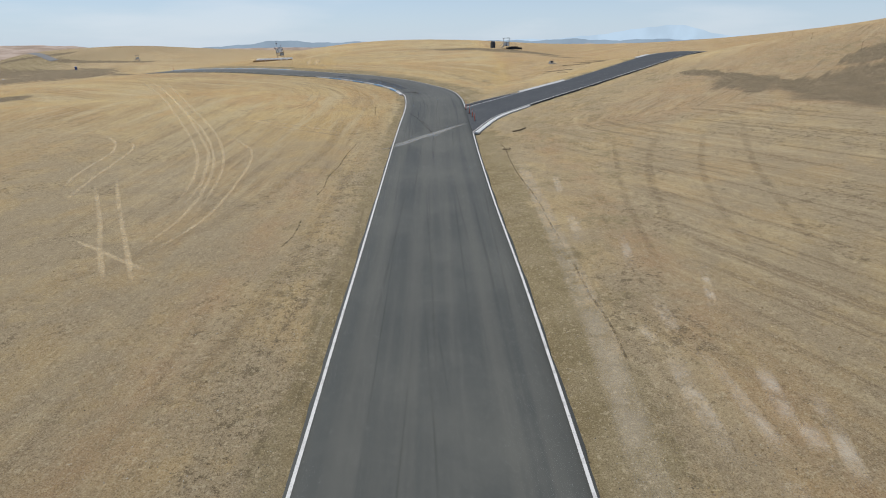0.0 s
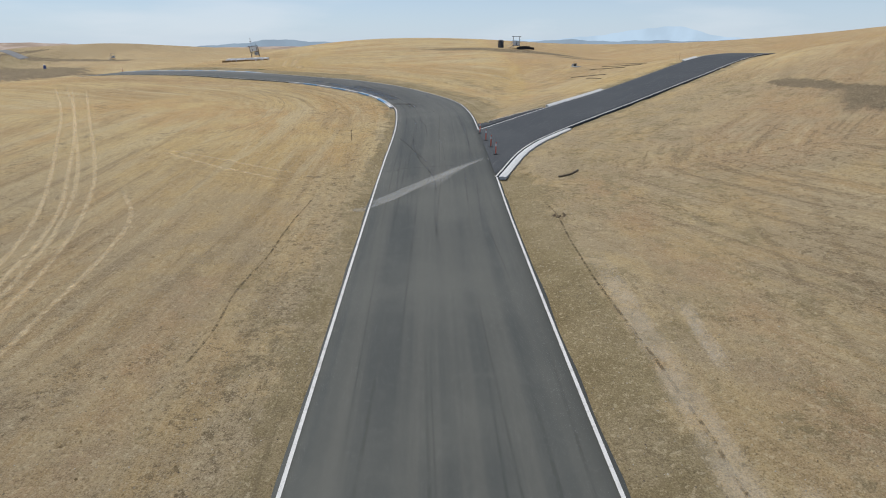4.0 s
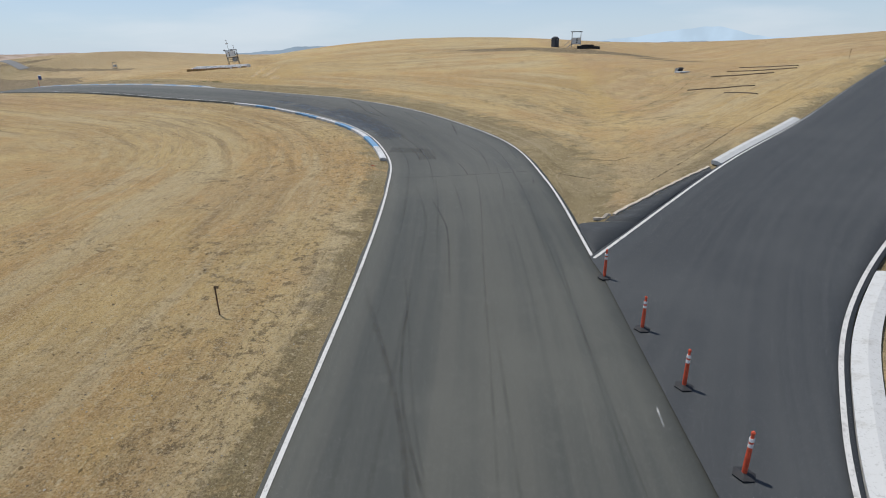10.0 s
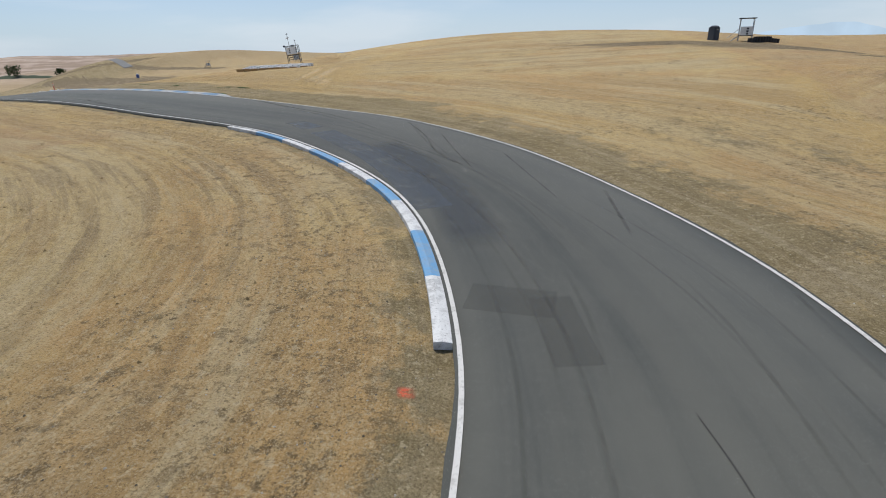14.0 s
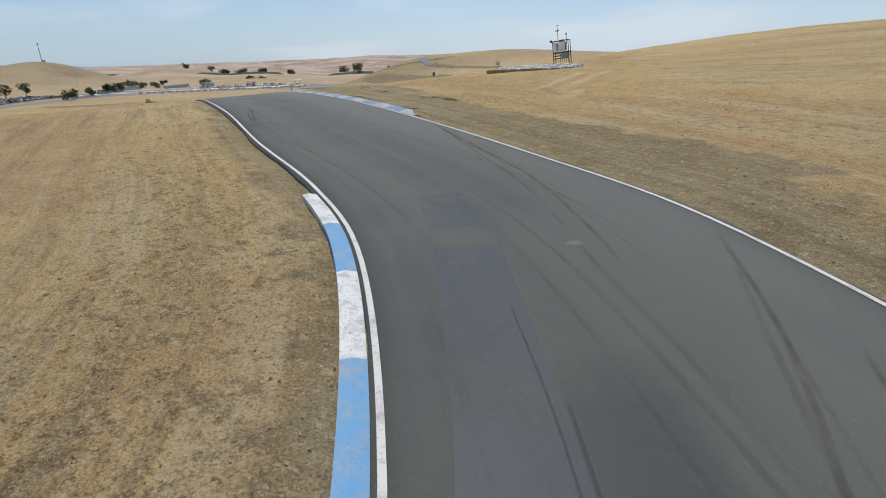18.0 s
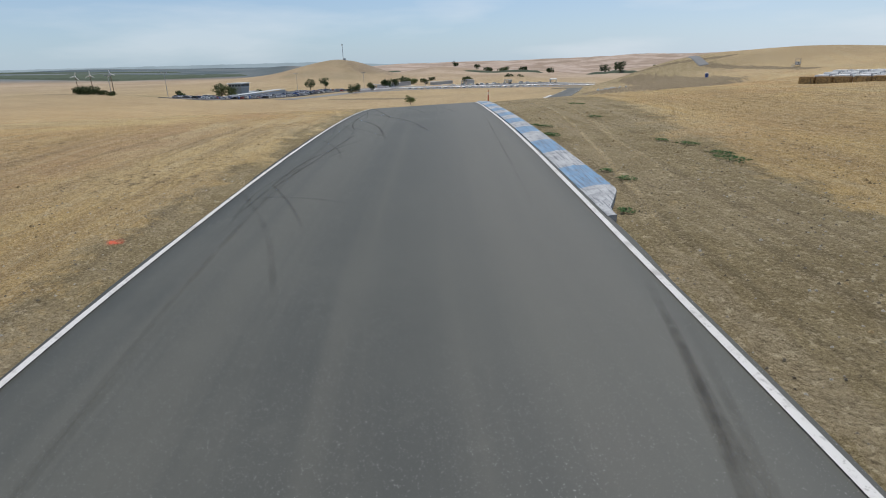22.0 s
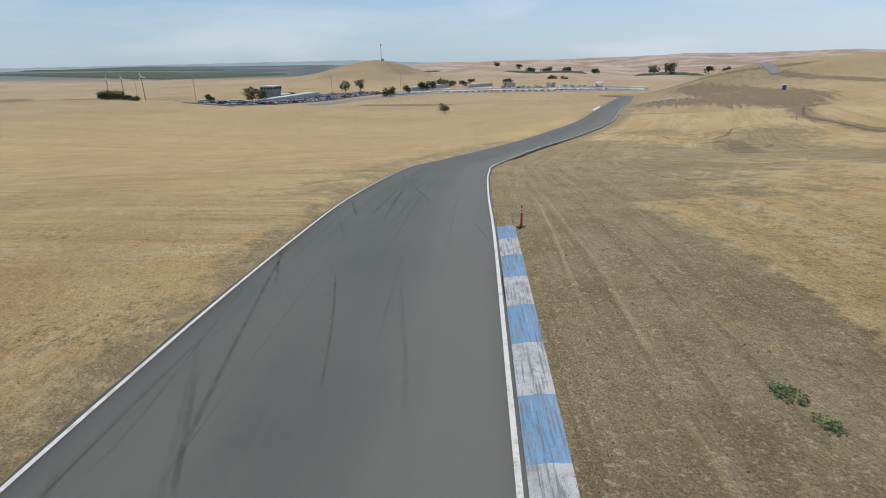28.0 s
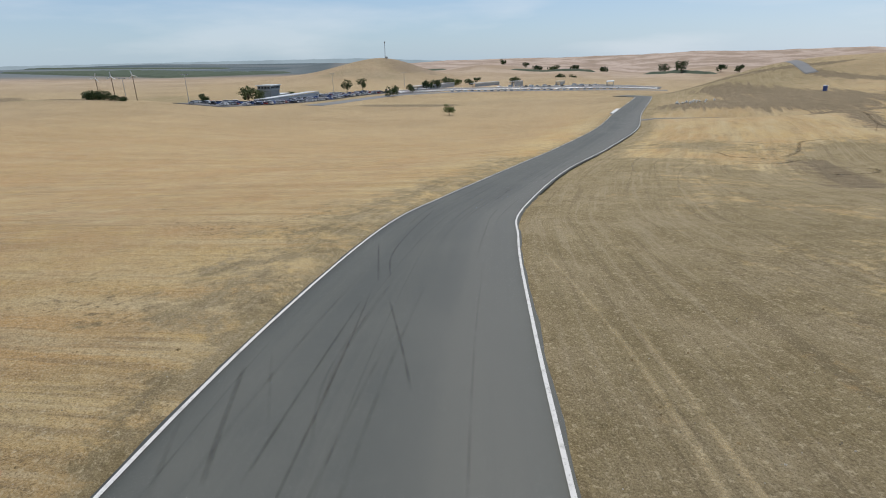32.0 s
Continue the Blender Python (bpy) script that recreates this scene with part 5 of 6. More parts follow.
def marshal_post(x, y, turn):
    ob = thing("marshal_post", x, y, None, turn, "scaffold marshal stand with white boards and a railing", "marshal post")
    wide, deep, tall = 2.45, 1.2, 3.75
    for px in (-wide / 2, wide / 2):
        for py in (-deep / 2, deep / 2):
            part("scaffold_pole", tube((px, py, -0.2), (px, py, tall), 0.06), DARK_STEEL, ob)
    for z in (1.15, 1.55, 1.95, tall):
        part("rail", tube((-wide / 2, -deep / 2, z), (wide / 2, -deep / 2, z), 0.045), DARK_STEEL, ob)
        part("rail", tube((-wide / 2, deep / 2, z), (wide / 2, deep / 2, z), 0.045), DARK_STEEL, ob)
        for px in (-wide / 2, wide / 2):
            part("rail", tube((px, -deep / 2, z), (px, deep / 2, z), 0.045), DARK_STEEL, ob)
    part("deck", box(wide, deep, 0.08, 0, 0, 2.05), WOOD, ob)
    board = part("board", box(wide - 0.3, 0.05, 1.35, -0.05, -deep / 2 - 0.06, 2.85, 0.01), WHITE_BOARD, ob)
    for px in (-0.5, 0.85):
        for k in range(3):
            part("dark_bar", box(0.20, 0.012, 0.26, px, -deep / 2 - 0.093, 2.5 + 0.36 * k), BLACK, board)
    part("cabinet", box(0.7, 0.5, 1.2, 0.05, 0.2, 3.3, 0.03), GREY_BOARD, ob, "pale grey equipment cabinet")
    part("lower_panel", box(1.1, 0.05, 0.9, 0.55, -deep / 2 - 0.03, 1.45, 0.01), GREY_BOARD, ob)
    for px in (-0.1, 0.2, 0.5, 0.8, 1.1):
        part("upright", tube((px, -deep / 2 - 0.08, 0.6), (px, -deep / 2 - 0.08, 2.0), 0.035), DARK_STEEL, ob)
    part("speaker_box", box(0.34, 0.3, 0.34, -wide / 2 - 0.2, -deep / 2, tall + 0.05, 0.02), NAVY, ob, "small dark box")
    mast = part("antenna_pole", tube((-0.55, 0.2, 2.0), (-0.55, 0.2, 6.2), 0.05, 0.03), DARK_STEEL, ob)
    part("solar_panel", box(0.6, 0.45, 0.04, -0.55, 0.0, 5.3, 0.0, Matrix.Rotation(0.5, 4, "X")), NAVY, mast)
    part("vane", tube((-0.85, 0.2, 6.0), (-0.3, 0.2, 6.05), 0.03), DARK_STEEL, mast)
    part("aerial", tube((0.75, 0.3, 2.9), (0.75, 0.3, 4.6), 0.045), DARK_STEEL, ob)
    part("lamp_head", box(0.22, 0.2, 0.24, 0.75, 0.3, 4.65, 0.03), GREY_BOARD, ob)
    return ob


post = marshal_post(-52.6, 186.6, 14)
post.matrix_world = pose(-52.6, 186.6, top(-52.6, 186.6), 0, -7, 14) @ Matrix.Scale(0.88, 4)


def toilet(x, y, turn, shell, label):
    ob = thing("portable_toilet", x, y, top(x, y) - 0.25, turn, label, "portable toilet")
    part("skid", box(1.2, 1.25, 0.14, 0, 0, 0.05, 0.02), GREY_BOARD, ob)
    body = part("cabin", box(1.12, 1.16, 1.95, 0, 0, 1.08, 0.03), shell, ob)
    part("roof", lathe(((0.86, 2.03), (0.84, 2.12), (0.6, 2.27), (0.2, 2.32)), 4), TARP if shell is BLUE_PLASTIC else shell, ob)
    part("door", box(0.72, 0.04, 1.72, 0, -0.60, 1.05, 0.01), shell, body)
    part("sign_bar", box(0.3, 0.02, 0.12, 0, -0.63, 1.75), GREY_BOARD, body)
    part("vent", box(0.05, 0.5, 0.18, 0.58, 0, 1.85), GREY_BOARD, body)
    return ob


toilet(16.9, 187.2, 35, NAVY, "dark portable toilet on the hill crest")
toilet(-224.5, 347.0, 20, BLUE_PLASTIC, "blue portable toilet with a white roof on a hillside")


def stair_stand(x, y, turn):
    ob = thing("flag_stand", x, y, top(x, y) - 0.35, turn, "raised flag stand with a roof and white steps", "flag stand")
    for px in (-0.9, 0.9):
        for py in (-0.8, 0.8):
            part("leg", tube((px, py, -0.2), (px, py, 3.5), 0.05), STEEL, ob)
    part("deck", box(2.0, 1.8, 0.1, 0, 0, 1.15), WOOD, ob)
    part("roof", box(2.3, 2.1, 0.12, 0, 0, 3.55, 0.02), NAVY, ob)
    board = part("front_board", box(1.7, 0.06, 1.3, 0.05, -0.86, 1.75, 0.01), WHITE_BOARD, ob)
    for k in range(3):
        part("dark_bar", box(0.3, 0.02, 0.22, 0.15, -0.905, 1.4 + 0.36 * k), BLACK, board)
    for k in range(6):
        part("step", box(0.25, 0.9, 0.05, -2.25 + 0.24 * k, 0, 0.19 * (k + 1)), STEEL, ob)
    for py in (-0.45, 0.45):
        part("handrail", tube((-2.4, py, 0.9), (-0.95, py, 2.1), 0.035), STEEL, ob)
        part("stringer", tube((-2.4, py, 0.05), (-0.95, py, 1.1), 0.05), STEEL, ob)
    return ob


stair_stand(21.2, 186.6, -12)
stair_stand(-199.0, 372.0, 40)


def tyre_stack(x, y, n):
    ob = thing("tyre_stack", x, y, None, 0, "stack of black tyres in a low wall", "tyre stack", "tyre wall")
    for k in range(n):
        part("tyre", lathe(((0.20, 0.02 + 0.2 * k), (0.31, 0.0 + 0.2 * k), (0.34, 0.05 + 0.2 * k), (0.34, 0.15 + 0.2 * k), (0.31, 0.2 + 0.2 * k), (0.2, 0.18 + 0.2 * k)), 12), BLACK, ob)


for k in range(11):
    tyre_stack(21.4 + 0.50 * k, 184.6 + 0.42 * k, 4 if 1 < k < 8 else 3)

# culvert mouth with a pale apron
culvert = thing("culvert", 28.2, 145.4, None, 25, "pale concrete culvert apron with a black pipe mouth", "culvert")
culvert.scale = (0.66, 0.66, 0.66)
part("apron", box(2.9, 1.7, 0.25, 0, -0.9, 0.05, 0.06), CONCRETE, culvert)
part("headwall", box(1.9, 0.25, 0.8, 0.3, 0.35, 0.35, 0.04), CONCRETE, culvert)
part("pipe", tube((0.3, -0.25, 0.45), (0.3, 1.2, 0.4), 0.42, sides=16), BLACK, culvert, "black plastic pipe")
part("grate", box(1.3, 0.5, 0.06, 0.3, -0.15, 0.82, 0.0, Matrix.Rotation(0.4, 4, "X")), BLACK, culvert)
# flat patch, the shade inside the hole put into its colour
mark("burrow", ((6.85, 57.45), (7.3, 57.7)), 0.36, DARK_RUT, "burrow hole painted as a flat dark patch on the verge", 0.03, 0.2, step=0.1)
for k in range(10):
    bx, by = 7.0 + 0.35 * math.cos(k * 2.4), 57.9 + 0.25 * math.sin(k * 1.7)
    ob = mesh_object("clod", *pebble(0.12), WOOD)
    ob.location = (bx, by, top(bx, by) + 0.03)
    tagged(ob, "clod of earth thrown up beside a burrow", "clod", "burrow clods")
# dark asphalt gore where the tracks part, with a thin pale edging
def beside(points, count, drop=0.0):
    p = spline([(x, y, 0.0) for x, y in points], [6] * (len(points) - 1))
    t = np.linspace(0, len(p) - 1, count)
    x, y = np.interp(t, np.arange(len(p)), p[:, 0]), np.interp(t, np.arange(len(p)), p[:, 1])
    z = np.array([samples[TREE.find((a, b, 0))[1], 2] for a, b in zip(x, y)])
    return np.stack([x, y, z - drop], 1)


inner = beside(((3.75, 85.4), (5.6, 87.6), (8.0, 90.6), (10.4, 93.5), (12.9, 96.3)), 40, 0.02)
outer_edge = beside(((3.78, 85.7), (3.74, 88.8), (5.5, 89.5), (7.7, 91.7), (10.1, 94.1), (12.8, 96.7)), 40, 0.02)
tagged(strip("gore_pavement", (inner, outer_edge), NEW_ASPHALT, 0.2), "dark asphalt wedge between the parting tracks", "road", kind="structure")
edging = tagged(new("kerb_edging"), "thin pale tan edging strip along the dark asphalt", "kerb")
for first, last in ((((5.65, 89.62), (7.7, 91.78), (10.1, 94.18)), 14), (((10.12, 94.2), (11.5, 95.5), (12.9, 96.8)), 10), (((4.75, 89.65), (5.1, 89.66), (5.45, 89.6)), 6)):
    side_a = beside(first, last, -0.05)
    side_b = side_a + (-0.11, 0.12, 0)
    strip("edging_piece", (side_a, side_b), EDGING, 0.12, False, edging)

# ---- far place: paddock, fields and distance ----
PADDOCK = plain("paddock_asphalt", (0.155, 0.15, 0.145), 0.9, vary=0.15, scale=0.05)
FAR_TRACK = plain("far_track_asphalt", (0.185, 0.185, 0.18), 0.9, vary=0.1, scale=0.05)


def paved(name, points, width, material, label, lift=0.25, step=8.0):
    line = curve(points, step)
    way = np.gradient(line, axis=0)
    way /= np.linalg.norm(way, axis=1)[:, None]
    side = np.stack([-way[:, 1], way[:, 0]], 1)
    rows = []
    for k in np.linspace(-0.5, 0.5, 7):
        q = line + side * width * k
        rows.append(np.array([(x, y, top(x, y, False) + lift) for x, y in q]))
    return tagged(strip(name, rows[::-1], material, 0.4), label, "road", kind="structure")


paved("pit_straight", ((-446, 178), (-470, 192), (-534, 226), (-574, 264), (-592, 324), (-590, 384), (-571, 437), (-551, 483), (-520, 520)), 15, FAR_TRACK, "grey racing straight across the valley floor", 0.12)
paved("paddock", ((-420, 112), (-470, 142), (-530, 176), (-590, 218), (-625, 262)), 34, PADDOCK, "grey asphalt paddock full of parked cars", 0.35)
paved("far_track", ((-300, 408), (-282, 398), (-262, 385)), 5, FAR_TRACK, "short stretch of far track on a hillside", 0.06, 3.0)
paved("pit_apron", ((-604, 262), (-634, 322), (-632, 388), (-612, 446), (-590, 500), (-555, 540)), 46, PADDOCK, "wide grey asphalt apron behind the straight", 0.2)
paved("service_road", ((-232, 272), (-225, 277), (-214, 279), (-206, 283)), 4.0, FAR_TRACK, "narrow service road leaving the track", 0.10, 3.0)

CAR_PAINTS = [plain("car_paint_" + name, c, 0.3, vary=0.05) for name, c in (("white", (0.75, 0.75, 0.75)), ("silver", (0.45, 0.46, 0.47)), ("black", (0.03, 0.03, 0.035)),
                                                                          ("blue", (0.06, 0.13, 0.36)), ("red", (0.40, 0.05, 0.04)), ("grey", (0.18, 0.19, 0.2)))]


def car(material, colour_name, van=False):
    ob = tagged(new("car"), f"parked {colour_name} {'van' if van else 'car'} in the paddock", "car", "parked cars")
    long, wide, tall = (5.4, 2.0, 1.5) if van else (4.4, 1.8, 0.78)
    part("body", box(long, wide, tall, 0, 0, 0.35 + tall / 2, 0.16), material, ob)
    part("cabin", box(long * (0.8 if van else 0.52), wide * 0.86, 0.6, -0.2, 0, 0.35 + tall + 0.22, 0.2), GLASS_DARK, ob)
    part("roof", box(long * (0.78 if van else 0.42), wide * 0.8, 0.1, -0.2, 0, 0.35 + tall + 0.53, 0.03), material, ob)
    for px in (-long * 0.31, long * 0.31):
        for py in (-wide * 0.45, wide * 0.45):
            part("wheel", tube((px, py - 0.1, 0.33), (px, py + 0.1, 0.33), 0.33, sides=10), BLACK, ob)
    return ob


MODELS = [car(m, n, v) for (m, n), v in zip(zip(CAR_PAINTS, ("white", "silver", "black", "blue", "red", "grey")), (False, False, False, False, False, False))]
MODELS += [car(CAR_PAINTS[0], "white", True), car(CAR_PAINTS[3], "blue", True)]
parking = np.array([(-425, 116), (-470, 144), (-530, 178), (-590, 220), (-622, 258)], float)
lane = curve(parking, 2.7)
spots = [(i, off) for off in (-14, -9.0, -2.5, 3.0, 9.5, 14.5) for i in range(0, len(lane) - 1) if dice.uniform() < 0.36]
for k, (i, off) in enumerate(spots):
    way = lane[i + 1] - lane[i]
    way = way / np.linalg.norm(way)
    x, y = lane[i] + np.array((-way[1], way[0])) * off
    m = pose(x, y, top(x, y) + 0.36, 0, 0, math.degrees(math.atan2(way[1], way[0])) + 90 + dice.uniform(-6, 6))
    model = MODELS[(0, 1, 0, 2, 5, 6, 0, 1, 3, 4, 6, 1)[int(dice.integers(0, 12))]]
    if k < len(MODELS):
        MODELS[k].matrix_world = m
    else:
        copy_thing(model, m)

ROOF_WHITE = plain("pale_metal_roof", (0.58, 0.60, 0.60), 0.5, 0.2, 0.08, 0.5)
RENDER_GREY = plain("blue_grey_wall", (0.27, 0.31, 0.335), 0.8, vary=0.12, scale=0.6)
PANEL_PALE = plain("pale_wall_panel", (0.42, 0.44, 0.44), 0.7, vary=0.1, scale=0.6)


def control_tower(x, y, turn):
    ob = thing("control_tower", x, y, None, turn, "blue-grey race control tower with dark window bands", "building")
    part("wall", box(14, 11, 8.6, 0, 0, 4.2, 0.05), RENDER_GREY, ob)
    part("upper_storey", box(15.5, 12, 3.4, 0, 0, 10.3, 0.05), RENDER_GREY, ob)
    for py in (-6.03, 6.03):
        for k in range(6):
            part("window", box(2.1, 0.1, 1.7, -6.1 + 2.44 * k, py, 10.6, 0.02), GLASS_DARK, ob)
    for z in (3.0, 6.4):
        for k in range(5):
            part("window", box(1.5, 0.1, 1.3, -5.2 + 2.6 * k, -5.53, z, 0.02), GLASS_DARK, ob)
    for k in range(4):
        part("window", box(0.1, 2.0, 1.7, 7.78, -4.2 + 2.8 * k, 10.6, 0.02), GLASS_DARK, ob)
    part("balcony", box(17, 13.5, 0.25, 0, 0, 8.6, 0.02), PANEL_PALE, ob)
    part("roof", box(17.5, 14, 0.45, 0, 0, 12.3, 0.05), ROOF_WHITE, ob)
    part("low_wing", box(20, 10, 4.2, -15, 0, 2.0, 0.05), PANEL_PALE, ob)
    part("wing_roof", box(21, 11.5, 0.35, -15, 0, 4.3, 0.03), ROOF_WHITE, ob)
    return ob


control_tower(-559, 152.5, -30)


def garage_row(x, y, turn, long, deep, tall, bays, label):
    ob = thing("garage_row", x, y, None, turn, label, "building")
    part("roof", box(long, deep, 0.4, 0, 0, tall, 0.05, Matrix.Rotation(0.04, 4, "X")), ROOF_WHITE, ob)
    part("back_wall", box(long, 0.3, tall - 0.3, 0, deep / 2 - 0.4, tall / 2 - 0.3), PANEL_PALE, ob)
    for k in range(bays + 1):
        part("post", box(0.3, 0.3, tall, -long / 2 + 0.3 + k * (long - 0.6) / bays, -deep / 2 + 0.6, tall / 2 - 0.2), STEEL, ob)
    for k in range(bays):
        if k % 4 == 2:
            part("wall_panel", box(long / bays * 0.95, 0.2, tall * 0.62, -long / 2 + (k + 0.5) * long / bays, -deep / 2 + 1.0, tall * 0.35), WHITE_BOARD, ob)
    return ob


garage_row(-546, 168, -30, 88, 12, 4.6, 16, "long open garage row with a pale metal roof")
garage_row(-664, 326, -50, 74, 11, 4.2, 12, "long pale-roofed shed beside the straight")
pit_wall = thing("pit_wall", -598, 234, None, -38, "low pale concrete pit wall along the straight", "wall")
for k in range(14):
    part("wall_block", box(5.6, 0.5, 1.3, -40 + 5.8 * k, 0, 0.9, 0.04), PANEL_PALE, pit_wall)
for k in range(26):
    i = k / 25
    x, y = -592 + 30 * i + 10 * i * i, 330 + 165 * i
    ob = thing("barrier", x - 10, y - 2, None, 60, "pale concrete barrier block beside the straight", "barrier", "straight barriers")
    part("block", box(3.4, 0.6, 1.1, 0, 0, 0.6, 0.08), PANEL_PALE if k % 3 else RENDER_GREY, ob)

BARK = plain("bark", (0.10, 0.075, 0.05), 0.95, vary=0.3)
LEAVES = [cover_material("leaves_" + n, c) for n, c in (("dark", ((0.035, 0.055, 0.022), (0.055, 0.080, 0.032), (0.085, 0.11, 0.045))),
                                                         ("olive", ((0.075, 0.095, 0.040), (0.11, 0.13, 0.055), (0.15, 0.17, 0.08))),
                                                         ("bright", ((0.085, 0.12, 0.035), (0.13, 0.17, 0.055), (0.17, 0.20, 0.075))))]


def tree(x, y, tall, spread, kind=0, label="", name="tree", leaves=520):
    ob = thing(name, x, y, None, 0, label or ("dark green tree beside the paddock", "olive-green tree on dry grass", "light green young tree on dry grass")[kind], "bush" if name == "bush" else "tree")
    stem = tall * (0.15 if name == "bush" else 0.30)
    bark = tube((0, 0, -0.4), (0, 0, stem), tall * 0.035, tall * 0.02, 8)
    trunk = part("trunk", bark, BARK, ob)
    heads = []
    for k in range(8):
        a = 2.4 * k + dice.uniform(-0.4, 0.4)
        r = spread * dice.uniform(0.15, 0.72)
        c = np.array((math.cos(a) * r, math.sin(a) * r, tall * dice.uniform(0.30 if name == "tree" else 0.22, 0.82)))
        heads.append((c, spread * dice.uniform(0.36, 0.56)))
        part("limb", tube((0, 0, stem * 0.8), tuple(c), tall * 0.014, tall * 0.006, 5), BARK, trunk)
    v, f = [], []
    for _ in range(leaves):
        c, r = heads[int(dice.integers(0, 8))]
        d = dice.normal(0, 1, 3)
        q = c + d / np.linalg.norm(d) * r * dice.uniform(0.5, 1.05) * (1, 1, 0.8)
        u, w = dice.normal(0, 1, 3), dice.normal(0, 1, 3)
        u, w = u / np.linalg.norm(u) * spread * 0.10, w / np.linalg.norm(w) * spread * 0.08
        k = len(v)
        v += [q - u, q + w, q + u, q - w]
        f.append((k, k + 1, k + 2, k + 3))
    tagged(part("crown", (v, f), LEAVES[kind], ob), kind="stuff")
    return ob


for x, y, tall, spread, kind in ((-502, 107.5, 8, 5, 0), (-516, 137, 13, 8, 1), (-519, 145, 11, 6, 1), (-640, 228, 13, 6, 0), (-651, 246, 13, 6, 0), (-560, 258, 8, 7, 0), (-605, 286, 8, 6, 1), (-640, 312, 9, 8, 0),
                                 (-660, 330, 9, 8, 1), (-690, 352, 10, 8, 1), (-700, 366, 8, 7, 2), (-352, 243.2, 6.5, 3.4, 2), (-590, 170, 6, 4, 0), (-715, 388, 6, 7, 1), (-735, 405, 8, 5, 0),
                                 (-720, 450, 5, 8, 1), (-968, 874, 19, 11, 0), (-893, 851, 21, 12, 0), (-860, 905, 12, 10, 0), (-840, 925, 13, 9, 0), (-1090, 820, 9, 11, 0), (-1130, 780, 8, 12, 0), (-1150, 740, 9, 13, 1),
                                 (-1190, 720, 8, 12, 0), (-1290, 740, 12, 9, 0), (-1330, 700, 12, 9, 0), (-800, 560, 6, 8, 0), (-790, 575, 6, 6, 0)):
    tree(x, y, tall, spread, kind)
for x, y, tall, spread in ((-431, 55, 5.0, 4.5), (-429, 59, 5.6, 5.0), (-428, 63, 4.8, 4.5), (-427, 68, 2.8, 3.6), (-425, 73, 2.0, 3.0)):
    tree(x, y, tall, spread, 0, "dense dark green bush on dry grass", "bush")


def turbine(x, y, tall, turn):
    ob = thing("wind_turbine", x, y, None, turn, "small three-bladed wind turbine on a dark pole", "wind turbine", "wind turbines")
    part("pole", tube((0, 0, -0.5), (0, 0, tall), 0.28, 0.2, 8), RUST, ob)
    hub = part("hub", box(0.8, 1.6, 0.8, 0, 0, tall, 0.2), WHITE_BOARD, ob)
    for k in range(3):
        a = k * 2.094 + turn
        part("blade", tube((0, -0.9, tall), (3.3 * math.sin(a), -0.9, tall + 3.3 * math.cos(a)), 0.42, 0.2, 6), WHITE_BOARD, hub)


for x, y, tall, turn in ((-520, 37, 19, 82), (-524, 46, 20, 88), (-528, 59, 21, 94)):
    turbine(x, y, tall, turn)


def light_pole(x, y, tall):
    ob = thing("light_pole", x, y, None, 60, "tall grey floodlight pole in the paddock", "light pole", "light poles")
    part("pole", tube((0, 0, -0.5), (0, 0, tall), 0.2, 0.14, 8), STEEL, ob)
    part("crossarm", box(4.4, 0.2, 0.2, 0, 0, tall - 0.1), STEEL, ob)
    for px in (-1.9, 1.9):
        part("lamp_head", box(1.1, 0.6, 0.6, px, 0, tall - 0.2, 0.08), GREY_BOARD, ob)


for x, y, tall in ((-478, 100, 18.5), (-455, 68, 13), (-645, 215, 18), (-690, 300, 16)):
    light_pole(x, y, tall)
mast = thing("radio_mast", -901, 323, None, 0, "tall thin radio mast on a dry hilltop", "mast")
part("pole", tube((0, 0, -1), (0, 0, 23), 0.45, 0.36, 8), STEEL, mast)
part("antenna", box(1.5, 1.5, 2.6, 0, 0, 22, 0.2), GREY_BOARD, mast)
part("hut", box(4, 3, 2.8, 4, 1, 1.0, 0.1), PANEL_PALE, mast)

# catch fence and small buildings beyond the straight
fence = thing("catch_fence", -600, 380, top(-600, 380), 0, "wire catch fence on grey posts along the straight", "fence")
line = curve(((-606, 262), (-613, 324), (-611, 386), (-592, 441), (-571, 490), (-542, 526)), 9.0)
for k, (x, y) in enumerate(line):
    z = top(x, y, False) - top(-600, 380)
    part("post", tube((x + 600, y - 380, z), (x + 600, y - 380, z + 3.4), 0.16, 0.12, 6), STEEL, fence)
    if k:
        for h in (0.4, 1.0, 3.2):
            part("rail", tube((px + 600, py - 380, pz + h), (x + 600, y - 380, z + h), 0.16 if h == 1.0 else 0.08, sides=5), STEEL, fence)
    px, py, pz = x, y, z
garage_row(-668, 428, -62, 16, 9, 5.0, 4, "small pale shed beyond the straight")
garage_row(-640, 470, -55, 10, 7, 3.6, 3, "small pale shed beyond the straight")
garage_row(-604, 512, -35, 24, 8, 4.2, 6, "dark open shelter at the end of the straight")
garage_row(-690, 398, -60, 46, 9, 3.8, 9, "low pale-roofed shed among trees")
for k in range(16):
    x, y = -652 + 3.2 * k + dice.uniform(-3, 3), 402 + 6.2 * k + dice.uniform(-4, 4)
    copy_thing(MODELS[(0, 6, 1, 0, 2, 6)[k % 6]], pose(x, y, top(x, y) + 0.1, 0, 0, 60 + dice.uniform(-25, 25)))

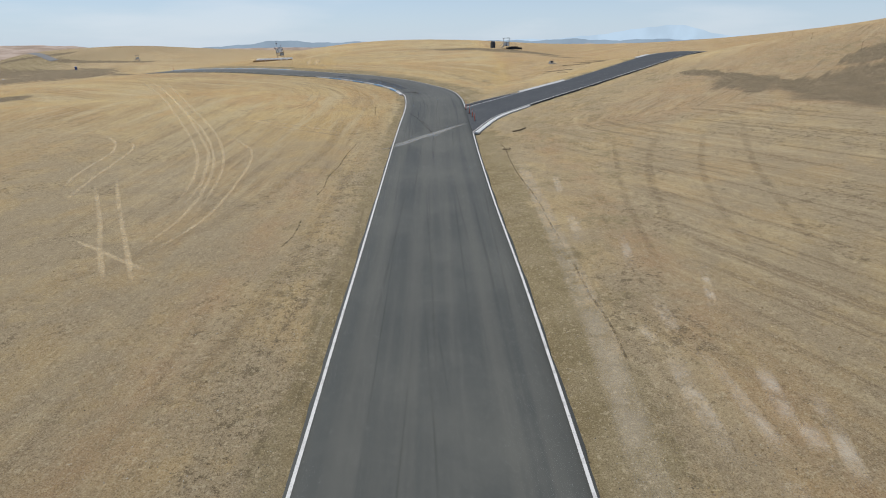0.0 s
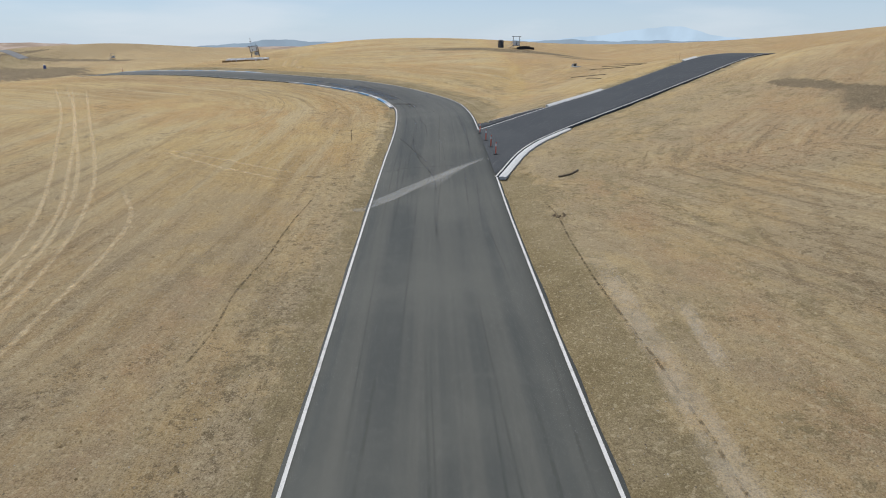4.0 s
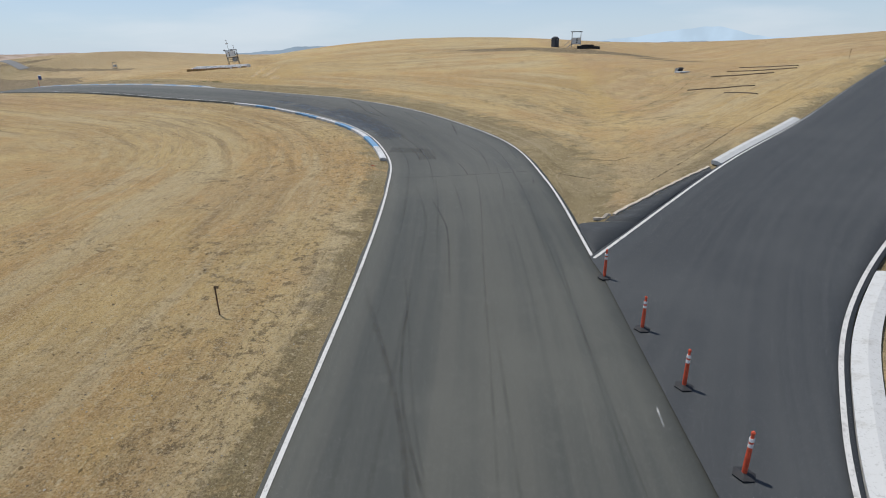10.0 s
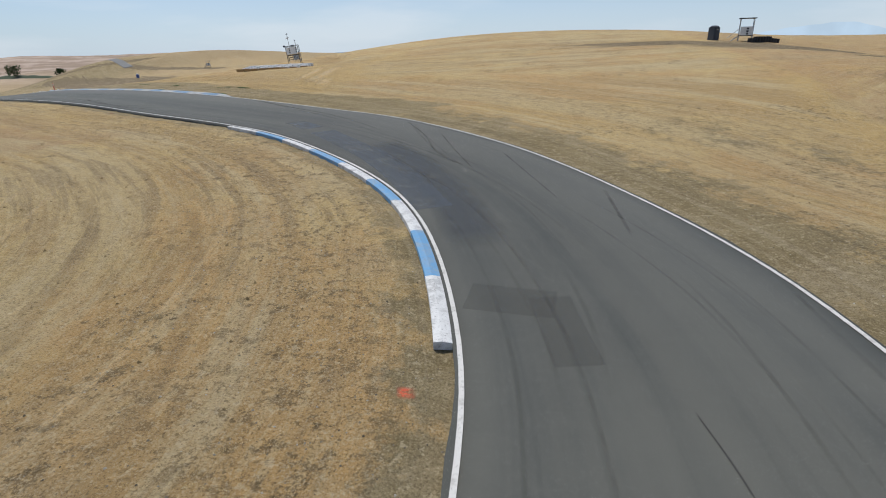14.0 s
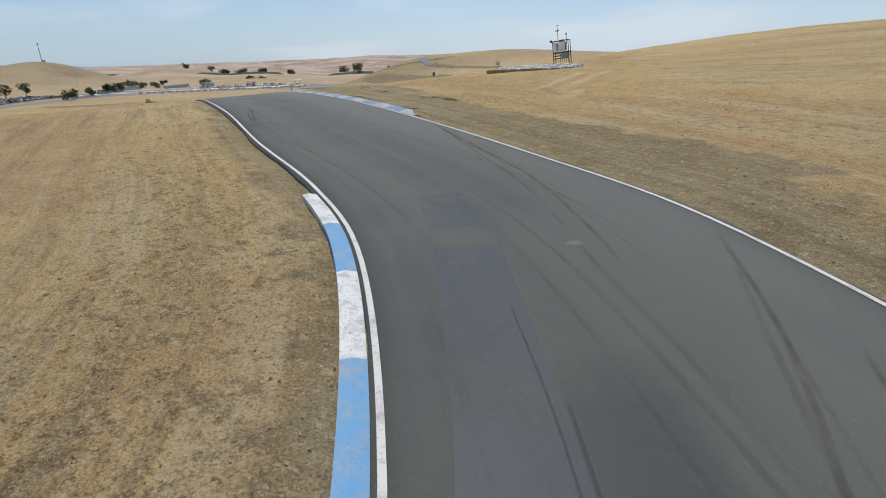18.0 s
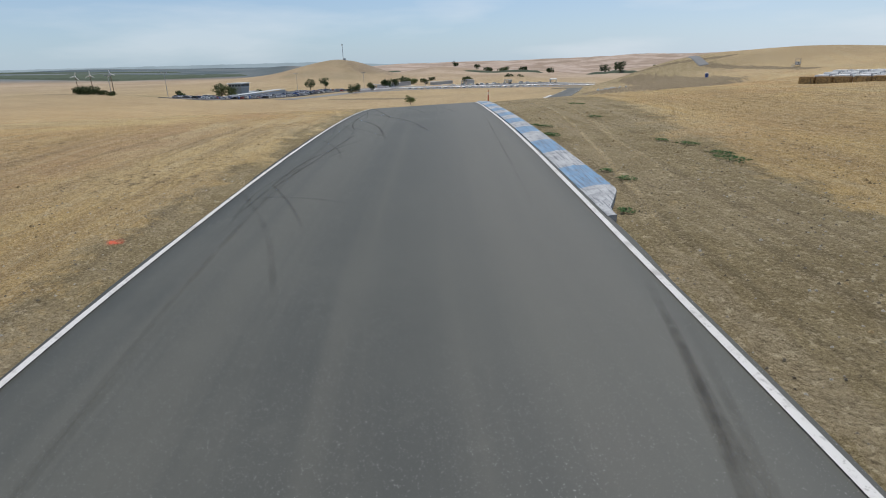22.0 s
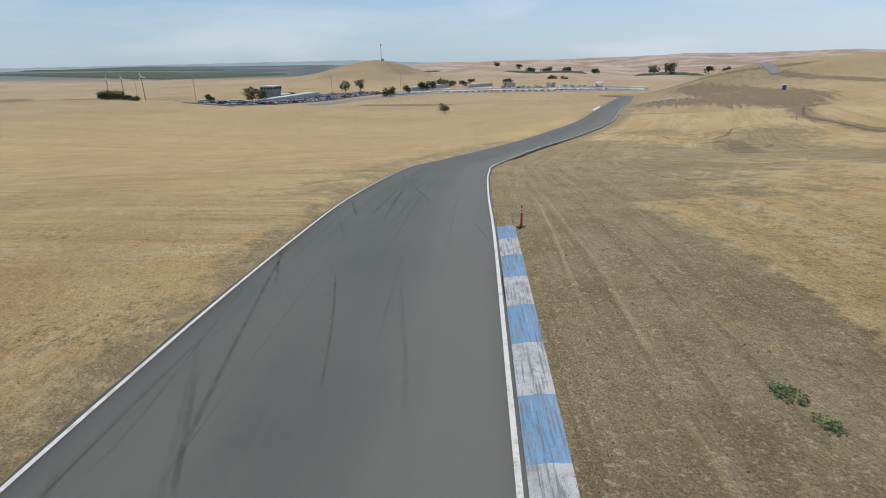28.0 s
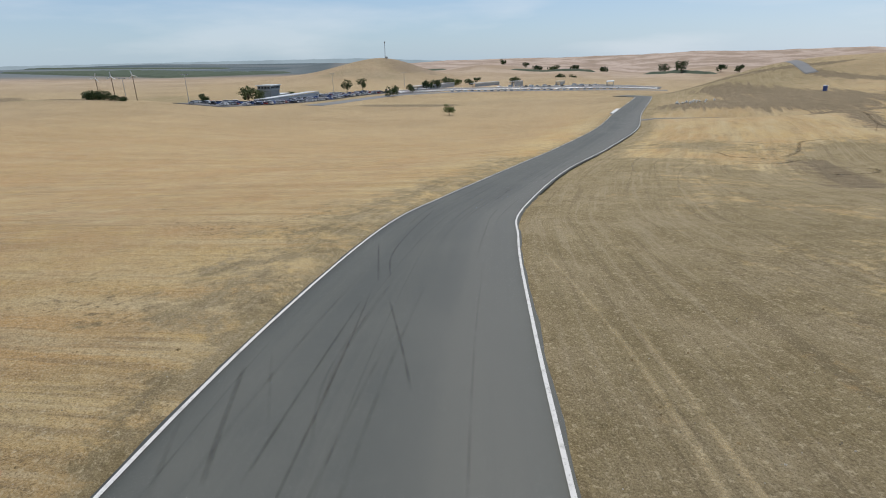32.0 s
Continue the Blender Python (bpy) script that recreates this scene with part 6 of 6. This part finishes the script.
# rubble of pale blocks by the service road
for k in range(18):
    a, r = k * 2.4, 0.9 * k ** 0.7
    x, y = -262 + r * math.cos(a) * 1.5, 322 + r * math.sin(a)
    ob = mesh_object("rubble_block", *pebble(0.5 + 0.13 * (k * 7 % 5)), CONCRETE)
    ob.location = (x, y, top(x, y) + 0.3)
    tagged(ob, "pale broken concrete block in a heap", "rubble", "rubble heap")

# leaf green greyed, with distance haze mixed into the colours
ORCHARD = cover_material("orchard_canopy", ((0.062, 0.080, 0.058), (0.082, 0.102, 0.070), (0.105, 0.125, 0.085)))


def orchard(x0, y0, x1, y1, deep, tall, label="dark green orchard rows on the far plain"):
    """A block of bumpy canopy on the plain."""
    a, b = np.array((x0, y0), float), np.array((x1, y1), float)
    way = (b - a) / np.linalg.norm(b - a)
    back = np.array((-way[1], way[0]))
    if back @ a < 0:
        back = -back
    n, m = max(8, int(np.linalg.norm(b - a) / 14)), max(4, int(deep / 14))
    v = []
    for j in range(m):
        for i in range(n):
            q = a + (b - a) * i / (n - 1) + back * deep * j / (m - 1)
            edge = i in (0, n - 1) or j in (0, m - 1)
            v.append((q[0], q[1], top(q[0], q[1], False) + (-1.0 if edge else tall * dice.uniform(0.6, 1.1))))
    f = [(j * n + i, j * n + i + 1, (j + 1) * n + i + 1, (j + 1) * n + i) for j in range(m - 1) for i in range(n - 1)]
    tagged(mesh_object("orchard", v, f, ORCHARD), label, "orchard", kind="stuff")


orchard(-1263, -39, -1500, 224, 700, 4)
orchard(-1122, 622, -1048, 784, 26, 4)
orchard(-1013, 856, -819, 842, 24, 4)
orchard(-1380, 470, -1340, 560, 40, 4)
orchard(-2500, -700, -2350, 0, 120, 4)


def backdrop(name, a0, a1, r, base, profile, colour, label):
    """A far ridge so distant that it does not shift, glowing in its haze colour."""
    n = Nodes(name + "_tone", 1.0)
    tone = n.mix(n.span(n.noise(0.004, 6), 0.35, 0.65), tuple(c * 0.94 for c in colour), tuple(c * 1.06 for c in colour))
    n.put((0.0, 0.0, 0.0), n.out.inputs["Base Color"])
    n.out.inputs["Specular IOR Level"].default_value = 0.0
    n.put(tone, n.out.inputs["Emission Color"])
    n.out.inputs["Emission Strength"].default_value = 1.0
    angles = np.radians(np.linspace(a0, a1, 220))
    low = [(-r * math.sin(a), r * math.cos(a), base) for a in angles]
    high = [(-r * math.sin(a), r * math.cos(a), profile(math.degrees(a))) for a in angles]
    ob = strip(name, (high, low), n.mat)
    ob.visible_shadow = False
    return tagged(ob, label, "backdrop", kind="structure")


def wave(a, *terms):
    return sum(h * math.sin(a * k + s) for h, k, s in terms)


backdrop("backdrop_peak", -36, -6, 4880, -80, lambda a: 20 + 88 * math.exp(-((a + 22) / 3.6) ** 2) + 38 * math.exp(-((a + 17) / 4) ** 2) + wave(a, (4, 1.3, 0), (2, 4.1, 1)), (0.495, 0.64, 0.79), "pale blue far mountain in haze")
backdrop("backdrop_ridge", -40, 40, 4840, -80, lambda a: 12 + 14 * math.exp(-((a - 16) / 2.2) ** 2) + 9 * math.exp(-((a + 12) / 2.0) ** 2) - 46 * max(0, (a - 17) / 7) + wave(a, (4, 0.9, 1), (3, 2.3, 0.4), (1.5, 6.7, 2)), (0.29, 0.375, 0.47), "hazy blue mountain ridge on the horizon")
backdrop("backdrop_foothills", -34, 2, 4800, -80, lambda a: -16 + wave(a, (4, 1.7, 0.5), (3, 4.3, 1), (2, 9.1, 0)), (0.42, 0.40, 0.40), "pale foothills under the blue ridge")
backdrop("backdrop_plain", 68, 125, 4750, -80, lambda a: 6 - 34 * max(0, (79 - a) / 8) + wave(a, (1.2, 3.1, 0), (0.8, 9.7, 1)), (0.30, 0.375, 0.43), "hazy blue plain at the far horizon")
